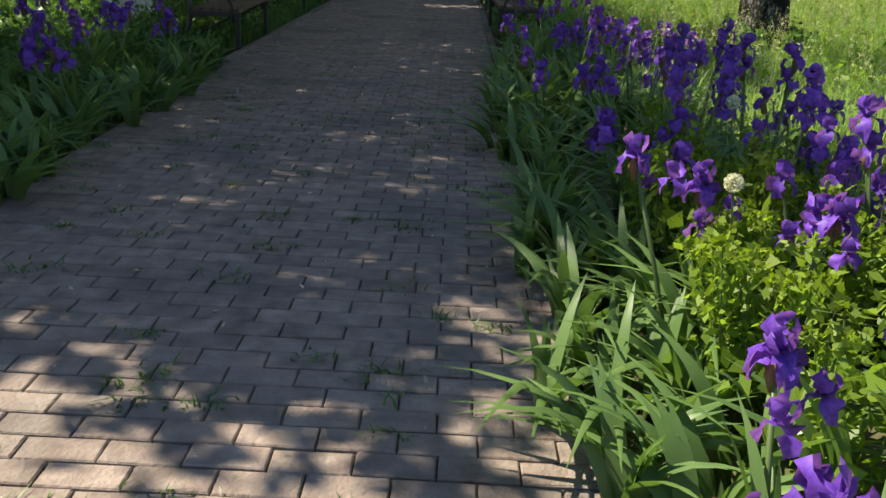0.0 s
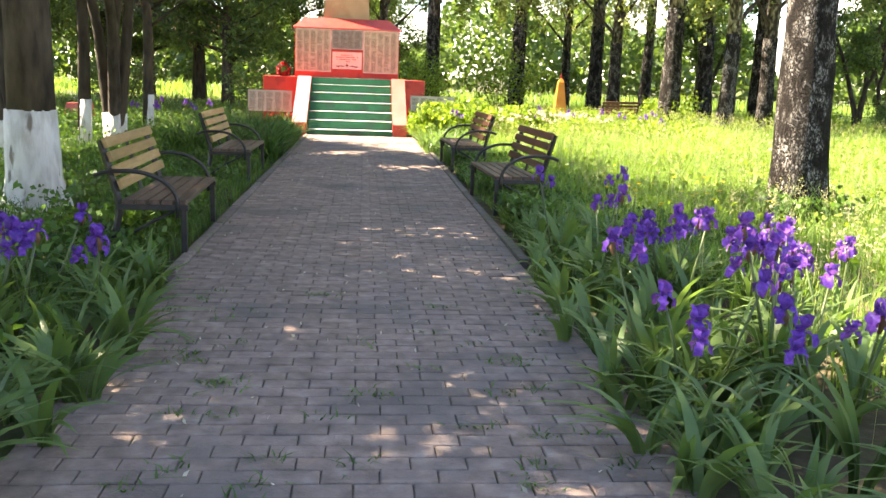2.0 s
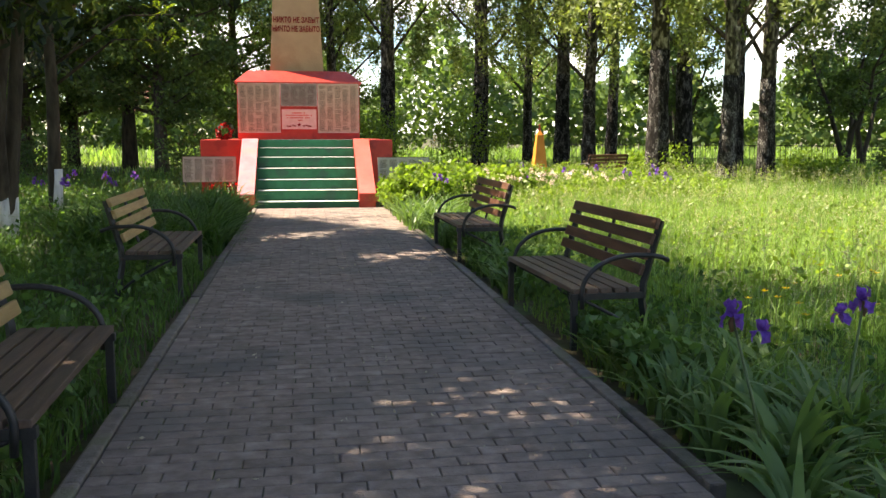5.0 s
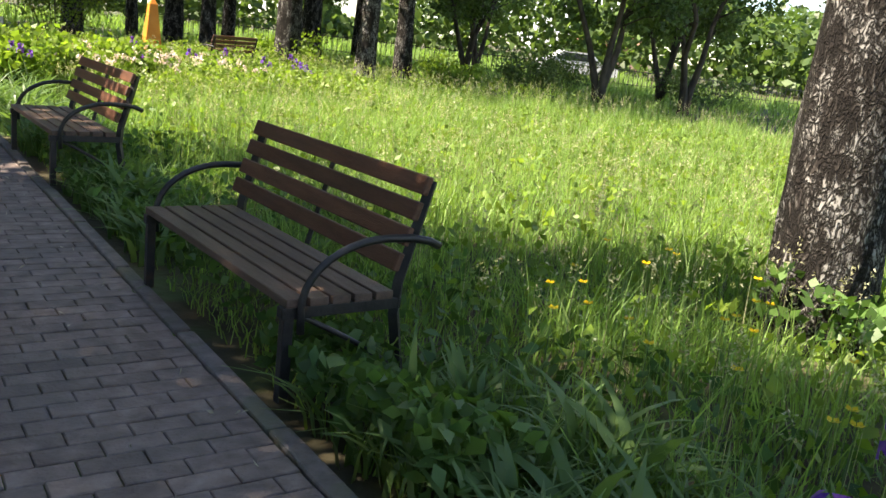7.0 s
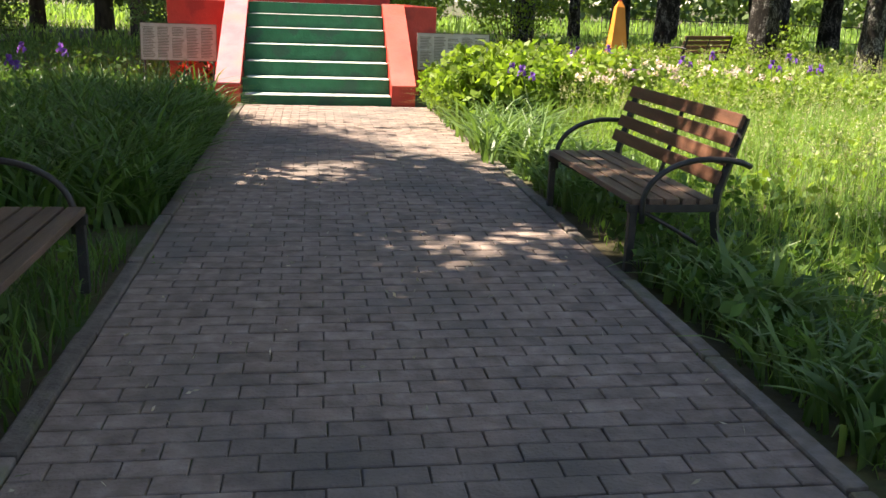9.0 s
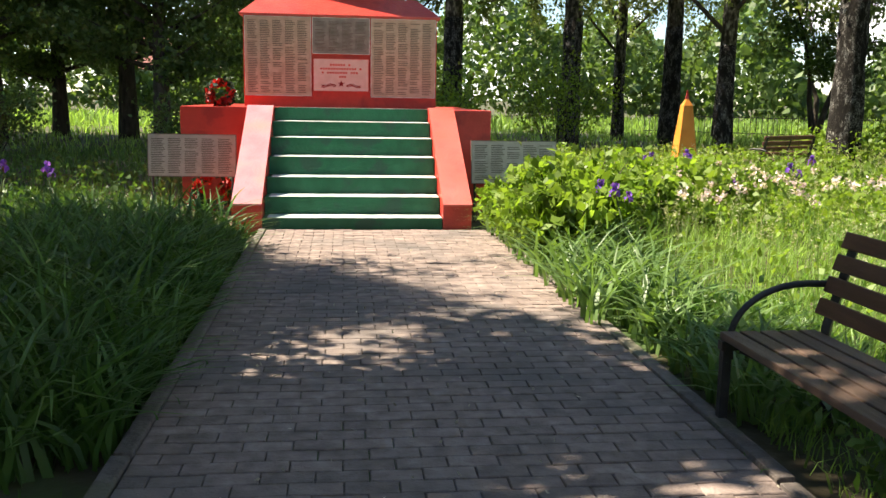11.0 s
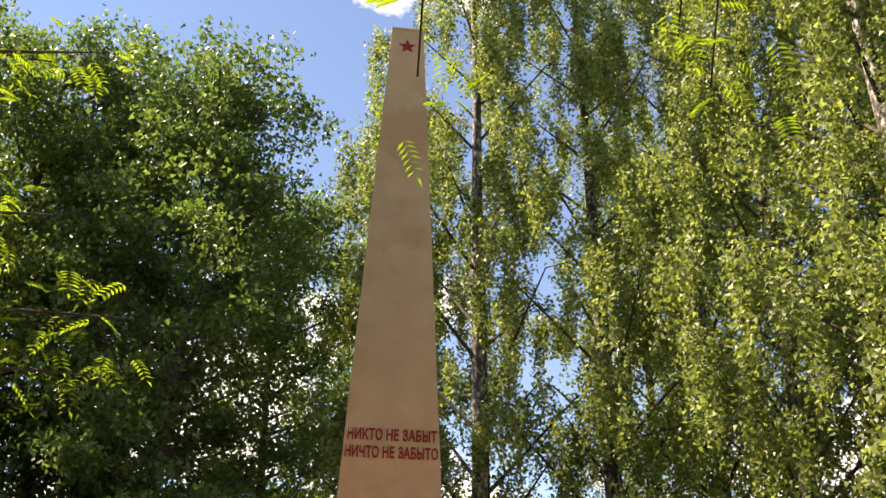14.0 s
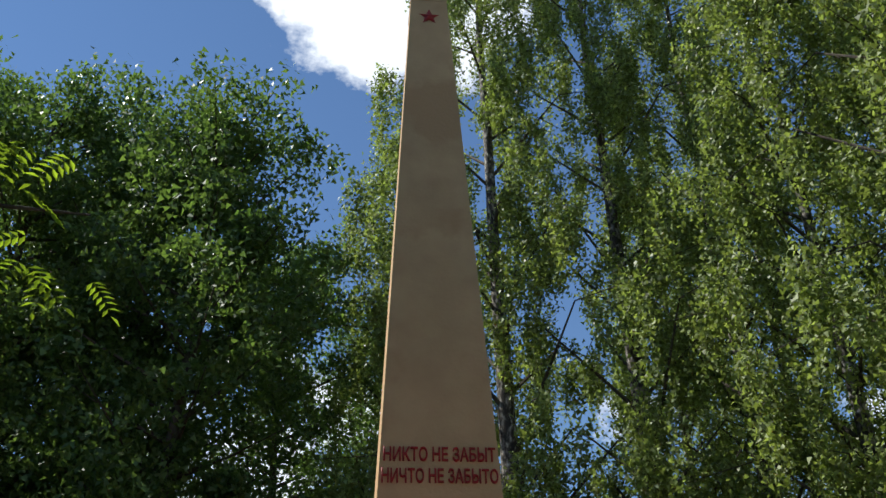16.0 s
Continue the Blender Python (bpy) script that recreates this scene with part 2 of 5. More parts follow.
M = dict(
    soil=material("soil_and_moss", [(0.3, (0.045, 0.036, 0.022)), (0.5, (0.075, 0.062, 0.035)), (0.68, (0.07, 0.09, 0.03))], 2.2, 0.95, 8, 0.8, 14, spot=(0.06, 0.10, 0.03), spot_scale=0.6),
    paver=material("paving_stone", [(0.3, (0.178, 0.134, 0.116)), (0.55, (0.262, 0.202, 0.176)), (0.75, (0.34, 0.275, 0.24))], 11, 0.9, 9, 0.45, 60, vary=0.14, spot=(0.15, 0.13, 0.12), spot_scale=1.1, spot_range=(0.5, 0.72)),
    paver_field=material("paving_stone_field", [(0.3, (0.178, 0.134, 0.116)), (0.55, (0.262, 0.202, 0.176)), (0.75, (0.34, 0.275, 0.24))], 11, 0.9, 9, 0.45, 60, per="island", vary=0.14, spot=(0.15, 0.13, 0.12), spot_scale=1.1, spot_range=(0.5, 0.72)),
    joint=material("joint_dirt", [(0.3, (0.06, 0.05, 0.04)), (0.7, (0.13, 0.105, 0.085))], 20, 1.0, 8, 0.6, spot=(0.06, 0.09, 0.03), spot_scale=1.8),
    concrete=material("concrete_kerb", [(0.3, (0.13, 0.108, 0.095)), (0.7, (0.22, 0.185, 0.165))], 14, 0.92, 8, 0.5, spot=(0.15, 0.14, 0.1), spot_scale=3),
    red=material("red_paint", [(0.3, (0.50, 0.035, 0.025)), (0.7, (0.62, 0.06, 0.04))], 5, 0.42, 8, 0.25, 30, vary=0.04, spot=(0.40, 0.03, 0.025), spot_scale=2.5, spec=0.5),
    pinkred=material("pink_red_paint", [(0.3, (0.60, 0.10, 0.08)), (0.7, (0.67, 0.17, 0.14))], 4, 0.38, 8, 0.25, 30, vary=0.04, spot=(0.58, 0.09, 0.06), spot_scale=2.0, spot_range=(0.4, 0.7), spec=0.5),
    green=material("green_paint", [(0.3, (0.008, 0.085, 0.042)), (0.7, (0.015, 0.13, 0.065))], 6, 0.5, 8, 0.25, 30, vary=0.04, spot=(0.02, 0.075, 0.05), spot_scale=3),
    # pale tread colour holds both the sun on the treads and worn paint
    nosing=material("sunlit_worn_tread", [(0.35, (0.30, 0.42, 0.34)), (0.6, (0.72, 0.74, 0.70))], 8, 0.6, 6, 0.2, vary=0.03),
    tan=material("ochre_plaster", [(0.3, (0.45, 0.29, 0.155)), (0.7, (0.54, 0.36, 0.195))], 3, 0.75, 9, 0.3, 25, vary=0.03, spot=(0.44, 0.27, 0.14), spot_scale=1.2),
    # red coping paint turned pink to stand for the sun on the west side
    sunlit_pink=material("sunlit_pink_paint", [(0.3, (0.54, 0.17, 0.19)), (0.7, (0.63, 0.26, 0.28))], 4, 0.4, 8, 0.25, 30, vary=0.04, spot=(0.62, 0.2, 0.16), spot_scale=2.0, spot_range=(0.5, 0.75), spec=0.5),
    orange=material("orange_paint", [(0.3, (0.60, 0.20, 0.03)), (0.7, (0.68, 0.26, 0.045))], 4, 0.55, 8, 0.2, vary=0.03),
    tablet=material("grey_tablet", [(0.3, (0.42, 0.40, 0.34)), (0.7, (0.55, 0.52, 0.45))], 12, 0.5, 8, 0.1, vary=0.04),
    tablet_tan=material("tan_tablet", [(0.3, (0.42, 0.36, 0.26)), (0.7, (0.54, 0.47, 0.35))], 12, 0.5, 8, 0.1, vary=0.04),
    tablet_dark=material("weathered_tablet", [(0.3, (0.20, 0.20, 0.17)), (0.7, (0.30, 0.30, 0.26))], 12, 0.5, 8, 0.1, vary=0.04),
    plaque=material("pale_plaque", [(0.3, (0.66, 0.52, 0.44)), (0.7, (0.74, 0.62, 0.55))], 10, 0.4, 6, 0.05, vary=0.02),
    ink=material("engraved_lines", [(0.3, (0.10, 0.09, 0.075)), (0.7, (0.17, 0.15, 0.12))], 30, 0.8, 4, 0, vary=0.05),
    inkred=material("dark_red_lettering", [(0.3, (0.23, 0.012, 0.012)), (0.7, (0.32, 0.02, 0.018))], 20, 0.5, 4, 0, vary=0.03),
    steel=material("dark_painted_steel", [(0.3, (0.012, 0.012, 0.014)), (0.7, (0.03, 0.028, 0.028))], 20, 0.45, 6, 0.15, vary=0.1, spot=(0.06, 0.03, 0.02), spot_scale=12, spot_range=(0.62, 0.75), spec=0.5),
    slat=material("brown_varnished_slat", [(0.3, (0.085, 0.034, 0.018)), (0.7, (0.15, 0.062, 0.033))], 6, 0.48, 9, 0.25, 40, stretch=(6, 0.6, 6), vary=0.2, spec=0.5),
    seat=material("grey_brown_seat_slat", [(0.3, (0.075, 0.046, 0.034)), (0.7, (0.14, 0.09, 0.066))], 6, 0.55, 9, 0.25, 40, stretch=(6, 0.6, 6), vary=0.15, spec=0.45),
    pine=material("yellow_brown_slat", [(0.3, (0.30, 0.19, 0.08)), (0.7, (0.44, 0.29, 0.13))], 6, 0.5, 9, 0.25, 40, stretch=(6, 0.6, 6), vary=0.15, spec=0.45),
    birch=material("birch_bark", [(0.40, (0.035, 0.03, 0.027)), (0.52, (0.16, 0.14, 0.12)), (0.67, (0.48, 0.45, 0.41))], 6.5, 0.85, 9, 0.9, 16, stretch=(1.6, 1.6, 0.8), vary=0.15, spot=(0.04, 0.035, 0.03), spot_scale=5.5, spot_range=(0.52, 0.6)),
    birch_base=plated_bark("dark_birch_base_bark"),
    bark=material("dark_bark", [(0.3, (0.035, 0.028, 0.022)), (0.7, (0.11, 0.09, 0.07))], 9, 0.95, 9, 1.0, 18, stretch=(1, 1, 0.3), vary=0.2),
    limewash=material("limewashed_bark", [(0.3, (0.50, 0.48, 0.45)), (0.6, (0.72, 0.71, 0.69))], 12, 0.9, 9, 0.9, 22, stretch=(1, 1, 0.35), vary=0.05, spot=(0.22, 0.19, 0.16), spot_scale=9, spot_range=(0.6, 0.68)),
    birch_leaf=leaf_mat("birch_leaf", (0.145, 0.19, 0.055), (0.27, 0.32, 0.12), 0.45, 0.5, 0.5),
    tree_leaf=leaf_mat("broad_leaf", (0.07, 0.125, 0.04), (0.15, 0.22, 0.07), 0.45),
    # brighter twin of the broad leaf, sunlight put into its green
    lit_leaf=leaf_mat("sunlit_fresh_leaf", (0.13, 0.22, 0.03), (0.24, 0.33, 0.055), 0.5),
    rowan_leaf=leaf_mat("rowan_leaf", (0.10, 0.16, 0.02), (0.22, 0.30, 0.03), 0.55),
    needle=leaf_mat("spruce_needle", (0.012, 0.03, 0.016), (0.03, 0.055, 0.028), 0.1),
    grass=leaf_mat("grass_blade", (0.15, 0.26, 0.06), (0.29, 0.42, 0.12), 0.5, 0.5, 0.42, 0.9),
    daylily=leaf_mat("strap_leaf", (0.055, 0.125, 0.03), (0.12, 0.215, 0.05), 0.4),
    iris_leaf=leaf_mat("iris_leaf", (0.10, 0.18, 0.06), (0.18, 0.28, 0.09), 0.4, 0.4, 0.2, 4),
    iris_stem=leaf_mat("iris_stem", (0.09, 0.14, 0.05), (0.13, 0.18, 0.06), 0.1),
    petal=leaf_mat("iris_petal", (0.13, 0.04, 0.46), (0.28, 0.11, 0.72), 0.5, 0.5, 0.3, 60),
    beard=leaf_mat("iris_beard", (0.5, 0.3, 0.05), (0.6, 0.4, 0.1), 0.2),
    spathe=leaf_mat("withered_spathe", (0.25, 0.14, 0.07), (0.36, 0.22, 0.12), 0.3),
    dandelion=leaf_mat("dandelion_fluff", (0.6, 0.58, 0.52), (0.75, 0.72, 0.68), 0.4),
    buttercup=leaf_mat("yellow_petal", (0.75, 0.5, 0.01), (0.85, 0.62, 0.02), 0.3),
    redflower=leaf_mat("red_cloth_flower", (0.45, 0.01, 0.012), (0.62, 0.025, 0.02), 0.25),
    gold=material("bronze_gold_paint", [(0.3, (0.40, 0.24, 0.05)), (0.7, (0.58, 0.38, 0.10))], 6, 0.5, 6, 0.3, vary=0.05),
    white=material("white_paint", [(0.3, (0.66, 0.66, 0.66)), (0.7, (0.8, 0.8, 0.8))], 8, 0.5, 6, 0.1, vary=0.03),
    brickhouse=material("house_wall", [(0.3, (0.36, 0.22, 0.17)), (0.7, (0.46, 0.30, 0.24))], 3, 0.9, 6, 0.2, vary=0.05),
    roof=material("house_roof", [(0.3, (0.32, 0.13, 0.11)), (0.7, (0.42, 0.18, 0.15))], 3, 0.8, 6, 0.2, vary=0.05),
    glass=material("dark_glass", [(0.3, (0.02, 0.025, 0.03)), (0.7, (0.04, 0.045, 0.05))], 3, 0.1, 2, 0, vary=0.02, spec=0.6),
    rubber=material("tyre_rubber", [(0.3, (0.012, 0.012, 0.012)), (0.7, (0.025, 0.025, 0.025))], 9, 0.8, 3, 0.1, vary=0.02),
    plume=leaf_mat("seeding_grass_head", (0.36, 0.36, 0.20), (0.52, 0.50, 0.32), 0.4),
    pink=leaf_mat("pale_pink_petal", (0.62, 0.46, 0.50), (0.78, 0.66, 0.66), 0.35),
    litter=material("dry_litter", [(0.3, (0.40, 0.33, 0.22)), (0.7, (0.62, 0.55, 0.42))], 9, 0.8, 3, 0.1, per="island", vary=0.3),
)


# ---- builders ----
def part(name, bm, mat, parent=None, label="", smooth=False):
    me = bpy.data.meshes.new(name)
    bm.normal_update()
    bm.to_mesh(me)
    bm.free()
    me.materials.append(mat)
    if smooth:
        me.polygons.foreach_set("use_smooth", [True] * len(me.polygons))
    ob = new(name, me)
    ob.parent = parent
    if label:
        ob["label"] = label
    return ob


def thing(name, label, category, group="", at=(0, 0, 0), kind=""):
    ob = new(name)
    ob.location = at
    ob.empty_display_size = 0.1
    return tagged(ob, label, category, group, kind)


def array_mesh(name, verts, faces, mat):
    """A mesh of equal polygons from numpy arrays."""
    me = bpy.data.meshes.new(name)
    k = faces.shape[1]
    me.vertices.add(len(verts))
    me.vertices.foreach_set("co", np.ascontiguousarray(verts, dtype=np.float32).ravel())
    me.loops.add(faces.size)
    me.loops.foreach_set("vertex_index", np.ascontiguousarray(faces, dtype=np.int32).ravel())
    me.polygons.add(len(faces))
    me.polygons.foreach_set("loop_start", np.arange(0, faces.size, k, dtype=np.int32))
    me.polygons.foreach_set("loop_total", np.full(len(faces), k, dtype=np.int32))
    me.materials.append(mat)
    me.update(calc_edges=True)
    return me


def box(bm, x0, x1, y0, y1, z0, z1, bevel=0.0):
    made = bmesh.ops.create_cube(bm, size=1, matrix=Matrix.Translation(((x0 + x1) / 2, (y0 + y1) / 2, (z0 + z1) / 2)) @ Matrix.Diagonal((x1 - x0, y1 - y0, z1 - z0, 1)))
    if bevel:
        edges = {e for v in made["verts"] for e in v.link_edges}
        bmesh.ops.bevel(bm, geom=list(edges), offset=bevel, segments=2, affect="EDGES", profile=0.6)
    return bm


def boxed(*a):
    return box(bmesh.new(), *a)


def prism(bm, outline, x0, x1):
    """A solid from an outline of (y, z), between two x."""
    a = [bm.verts.new((x0, y, z)) for y, z in outline]
    b = [bm.verts.new((x1, y, z)) for y, z in outline]
    n = len(a)
    bm.faces.new(a)
    bm.faces.new(b[::-1])
    for i in range(n):
        bm.faces.new((a[i], b[i], b[(i + 1) % n], a[(i + 1) % n]))
    bmesh.ops.recalc_face_normals(bm, faces=bm.faces)
    return bm


def tube(bm, points, radii, sides=8, wobble=0.0, rng=random):
    """A tapered tube through points, closed at both ends."""
    rings = []
    pts = [Vector(p) for p in points]
    ref = Vector((1, 0, 0))
    for i, p in enumerate(pts):
        d = (pts[min(i + 1, len(pts) - 1)] - pts[max(i - 1, 0)]).normalized()
        if abs(d.dot(ref)) > 0.95:
            ref = Vector((0, 1, 0))
        u = (ref - d * ref.dot(d)).normalized()
        v = d.cross(u)
        ref = u
        rings.append([bm.verts.new(p + (u * math.cos(2 * math.pi * k / sides) + v * math.sin(2 * math.pi * k / sides)) * radii[i] * (1 + wobble * rng.uniform(-1, 1))) for k in range(sides)])
    for a, b in zip(rings, rings[1:]):
        for k in range(sides):
            bm.faces.new((a[k], a[(k + 1) % sides], b[(k + 1) % sides], b[k]))
    bm.faces.new(rings[0][::-1])
    bm.faces.new(rings[-1])
    return bm


def frustum(bm, x0, x1, y0, y1, z0, ux0, ux1, uy0, uy1, z1):
    lo = [bm.verts.new(c) for c in ((x0, y0, z0), (x1, y0, z0), (x1, y1, z0), (x0, y1, z0))]
    hi = [bm.verts.new(c) for c in ((ux0, uy0, z1), (ux1, uy0, z1), (ux1, uy1, z1), (ux0, uy1, z1))]
    bm.faces.new(lo[::-1])
    bm.faces.new(hi)
    for i in range(4):
        bm.faces.new((lo[i], lo[(i + 1) % 4], hi[(i + 1) % 4], hi[i]))
    return bm


def leaf_cloud(name, centres, length, width, mat, rng, droop=0.0, spread=0.35, fine=False):
    """Many small leaves as one mesh: rhombic and folded about the rib, or plain pointed ones for high crowns."""
    n = len(centres)
    d = rng.normal(size=(n, 3))
    d[:, 2] -= droop * 2
    d /= np.linalg.norm(d, axis=1)[:, None]
    s = np.cross(d, rng.normal(size=(n, 3)))
    s /= np.linalg.norm(s, axis=1)[:, None] + 1e-9
    up = np.cross(s, d)
    ln = length * rng.uniform(1 - spread, 1 + spread, (n, 1))
    wd = width * rng.uniform(1 - spread, 1 + spread, (n, 1))
    base = centres - d * ln * 0.5
    tip = centres + d * ln * 0.5
    if fine:
        verts = np.stack([base + s * wd * 0.5, tip, base - s * wd * 0.5], 1).reshape(-1, 3)
        return array_mesh(name, verts, np.arange(3 * n).reshape(n, 3), mat)
    mid = centres - d * ln * 0.08 + up * wd * 0.18
    verts = np.stack([base, mid + s * wd * 0.5, tip, mid - s * wd * 0.5], 1).reshape(-1, 3)
    faces = np.arange(4 * n).reshape(n, 4)
    return array_mesh(name, verts, faces, mat)


def link(name, me, parent=None, label=""):
    ob = new(name, me)
    ob.parent = parent
    if label:
        ob["label"] = label
    return ob


def blades(name, x, y, z, height, width, lean, mat, rng, segs=2):
    """Upright tapering blades that bend over, from arrays of their feet."""
    n = len(x)
    az = rng.uniform(0, 2 * math.pi, n)
    face = az + rng.uniform(-1.2, 1.2, n) + math.pi / 2
    foot = np.stack([x, y, z], 1)
    out = np.stack([np.cos(az), np.sin(az), np.zeros(n)], 1)
    side = np.stack([np.cos(face), np.sin(face), np.zeros(n)], 1)
    rows = []
    for i in range(segs + 1):
        f = i / segs
        c = foot + out * (lean * height * f ** 2)[:, None] + np.array([0, 0, 1.0]) * (height * (f - 0.35 * f ** 3 * np.minimum(lean, 1.2)))[:, None]
        w = width * (1 - f ** 2 * 0.92)
        rows += [c - side * (w / 2)[:, None], c + side * (w / 2)[:, None]]
    verts = np.stack(rows, 1).reshape(-1, 3)
    k = 2 * (segs + 1)
    base = np.arange(n)[:, None] * k
    faces = np.concatenate([base + np.array([[2 * i, 2 * i + 1, 2 * i + 3, 2 * i + 2]]) for i in range(segs)], 0)
    return array_mesh(name, verts, faces, mat)


# ---- setting: ground, path, kerbs ----
PX0, PX1, PY0, PY1 = -1.22, 1.18, -4.0, 23.36


def ground_height(x, y):
    near = np.clip((np.abs(x) - 1.3) / 1.5, 0, 1)
    return -0.015 + near * (0.04 * np.sin(x * 0.7 + 1.3) * np.cos(y * 0.45) + 0.02 * np.sin(x * 2.1 + y * 1.7))


def build_ground():
    xs = np.concatenate([np.linspace(-1500, -40, 10), np.linspace(-36, 36, 73), np.linspace(40, 1500, 10)])
    ys = np.concatenate([np.linspace(-1500, -16, 10), np.linspace(-12, 60, 73), np.linspace(64, 1500, 10)])
    gx, gy = np.meshgrid(xs, ys)
    gz = np.where((np.abs(gx) < 40) & (gy < 62) & (gy > -14), ground_height(gx, gy), 0.0)
    gz = np.where((gx > -2.6) & (gx < 2.6) & (gy > -6) & (gy < 31), -0.06, gz)
    v = np.stack([gx, gy, gz], -1).reshape(-1, 3)
    w = len(xs)
    i = np.arange(len(ys) - 1)[:, None] * w + np.arange(w - 1)[None, :]
    f = np.stack([i, i + 1, i + 1 + w, i + w], -1).reshape(-1, 4)
    tagged(link("ground", array_mesh("ground", v, f, M["soil"])), "bare dark soil with moss under grass and trees", "ground", kind="structure")


build_ground()
bed = part("path_bed", boxed(PX0, PX1, PY0, PY1, -0.09, -0.011), M["joint"])
tagged(bed, "earth-filled joints with moss under the grey paving stones", "path", kind="structure")
for name, x0, x1, y in (("kerb_west", PX0 - 0.08, PX0 - 0.004, 9.4), ("kerb_east", PX1 + 0.004, PX1 + 0.08, 10.0)):
    kerb = thing(name, "low grey concrete kerb stones beside the path", "kerb", kind="structure")
    while y < PY1 - 0.1:
        e = min(y + 0.995, PY1)
        dz, dx = random.uniform(-0.008, 0.008), random.uniform(-0.004, 0.004)
        part("kerb_stone", box(bmesh.new(), x0 + dx, x1 + dx, y, e - 0.008, -0.10, 0.012 + dz, 0.012), M["concrete"], kerb)
        y += 1.0


# ---- the memorial ----
OX = -0.48
memorial = thing("memorial", "tall ochre obelisk on a red plinth with grey name tablets", "monument", at=(OX, 26.0, 0))


def mpart(name, bm, mat, parent=None, label="", smooth=False):
    """A part of the memorial, given in the place's coordinates."""
    bm.transform(Matrix.Translation((-OX, -26.0, 0)))
    return part(name, bm, mat, parent or memorial, label, smooth)


mpart("platform", box(bmesh.new(), -2.42, 1.46, 25.36, 29.4, -0.1, 1.235, 0.012), M["red"], label="red painted platform with sharp edges")
mpart("plinth", box(bmesh.new(), -1.74, 0.84, 26.30, 28.16, 1.23, 2.46, 0.01), M["red"], label="red painted plinth block")
mpart("plinth_roof", frustum(bmesh.new(), -1.78, 0.88, 26.26, 28.2, 2.455, -1.52, 0.58, 26.58, 27.9, 2.70), M["red"], label="red sloping cap of the plinth")
mpart("roof_edge", box(bmesh.new(), -1.785, 0.885, 26.255, 28.205, 2.425, 2.455, 0.006), M["pinkred"])
OB_Y0, OB_Y1, OB_Z0, OB_Z1 = 26.66, 27.80, 2.70, 9.5
mpart("obelisk", frustum(bmesh.new(), OX - 0.57, OX + 0.57, OB_Y0, OB_Y1, OB_Z0, OX - 0.217, OX + 0.217, 26.92, 27.36, OB_Z1), M["tan"], label="ochre plastered tapering shaft")
mpart("obelisk_cap", box(bmesh.new(), OX - 0.222, OX + 0.222, 26.915, 27.365, OB_Z1, OB_Z1 + 0.05, 0.01), M["tan"])


def front_y(z):
    return OB_Y0 + (z - OB_Z0) * 0.26 / 6.8


def star(name, x, y, z, r, depth, mat, parent, tilt=0.0):
    bm = bmesh.new()
    ring = []
    for i in range(10):
        a = math.pi / 2 + i * math.pi / 5
        q = r if i % 2 == 0 else r * 0.42
        ring.append(bm.verts.new((x + q * math.cos(a), y + q * math.sin(a) * tilt, z + q * math.sin(a))))
    top = bm.verts.new((x, y - depth, z))
    low = bm.verts.new((x, y + 0.004, z))
    for i in range(10):
        bm.faces.new((ring[i], ring[(i + 1) % 10], top))
        bm.faces.new((ring[(i + 1) % 10], ring[i], low))
    return mpart(name, bm, mat, parent)


star("star", OX, front_y(9.22) - 0.006, 9.22, 0.13, 0.03, M["inkred"], memorial, 0.038)["label"] = "small dark red star near the top"


def letters(name, text, x, y, z, size, mat, tilt, width, parent=None, depth=0.006):
    curve = bpy.data.curves.new(name, "FONT")
    curve.body, curve.size, curve.align_x, curve.extrude = text, size, "CENTER", depth
    curve.bevel_depth, curve.bevel_resolution = size * 0.02, 0
    ob = bpy.data.objects.new(name + "_curve", curve)
    scene.collection.objects.link(ob)
    bpy.context.view_layer.update()
    me = bpy.data.meshes.new_from_object(ob)
    bpy.data.objects.remove(ob)
    me.name = name
    me.materials.clear()
    me.materials.append(mat)
    co = np.zeros(len(me.vertices) * 3)
    me.vertices.foreach_get("co", co)
    span = co[0::3].max() - co[0::3].min()
    me.transform(Matrix.Diagonal((width / span, 1, 1, 1)))
    me.transform(pose(x - OX, y - 26.0, z, 90 + tilt, 0, 0))
    o = link(name, me, parent or memorial)
    return o


letters("inscription", "НИКТО НЕ ЗАБЫТ", OX, front_y(3.73) - 0.006, 3.735, 0.165, M["inkred"], -2.2, 0.97)
letters("inscription", "НИЧТО НЕ ЗАБЫТО", OX, front_y(3.5) - 0.006, 3.545, 0.165, M["inkred"], -2.2, 1.0)


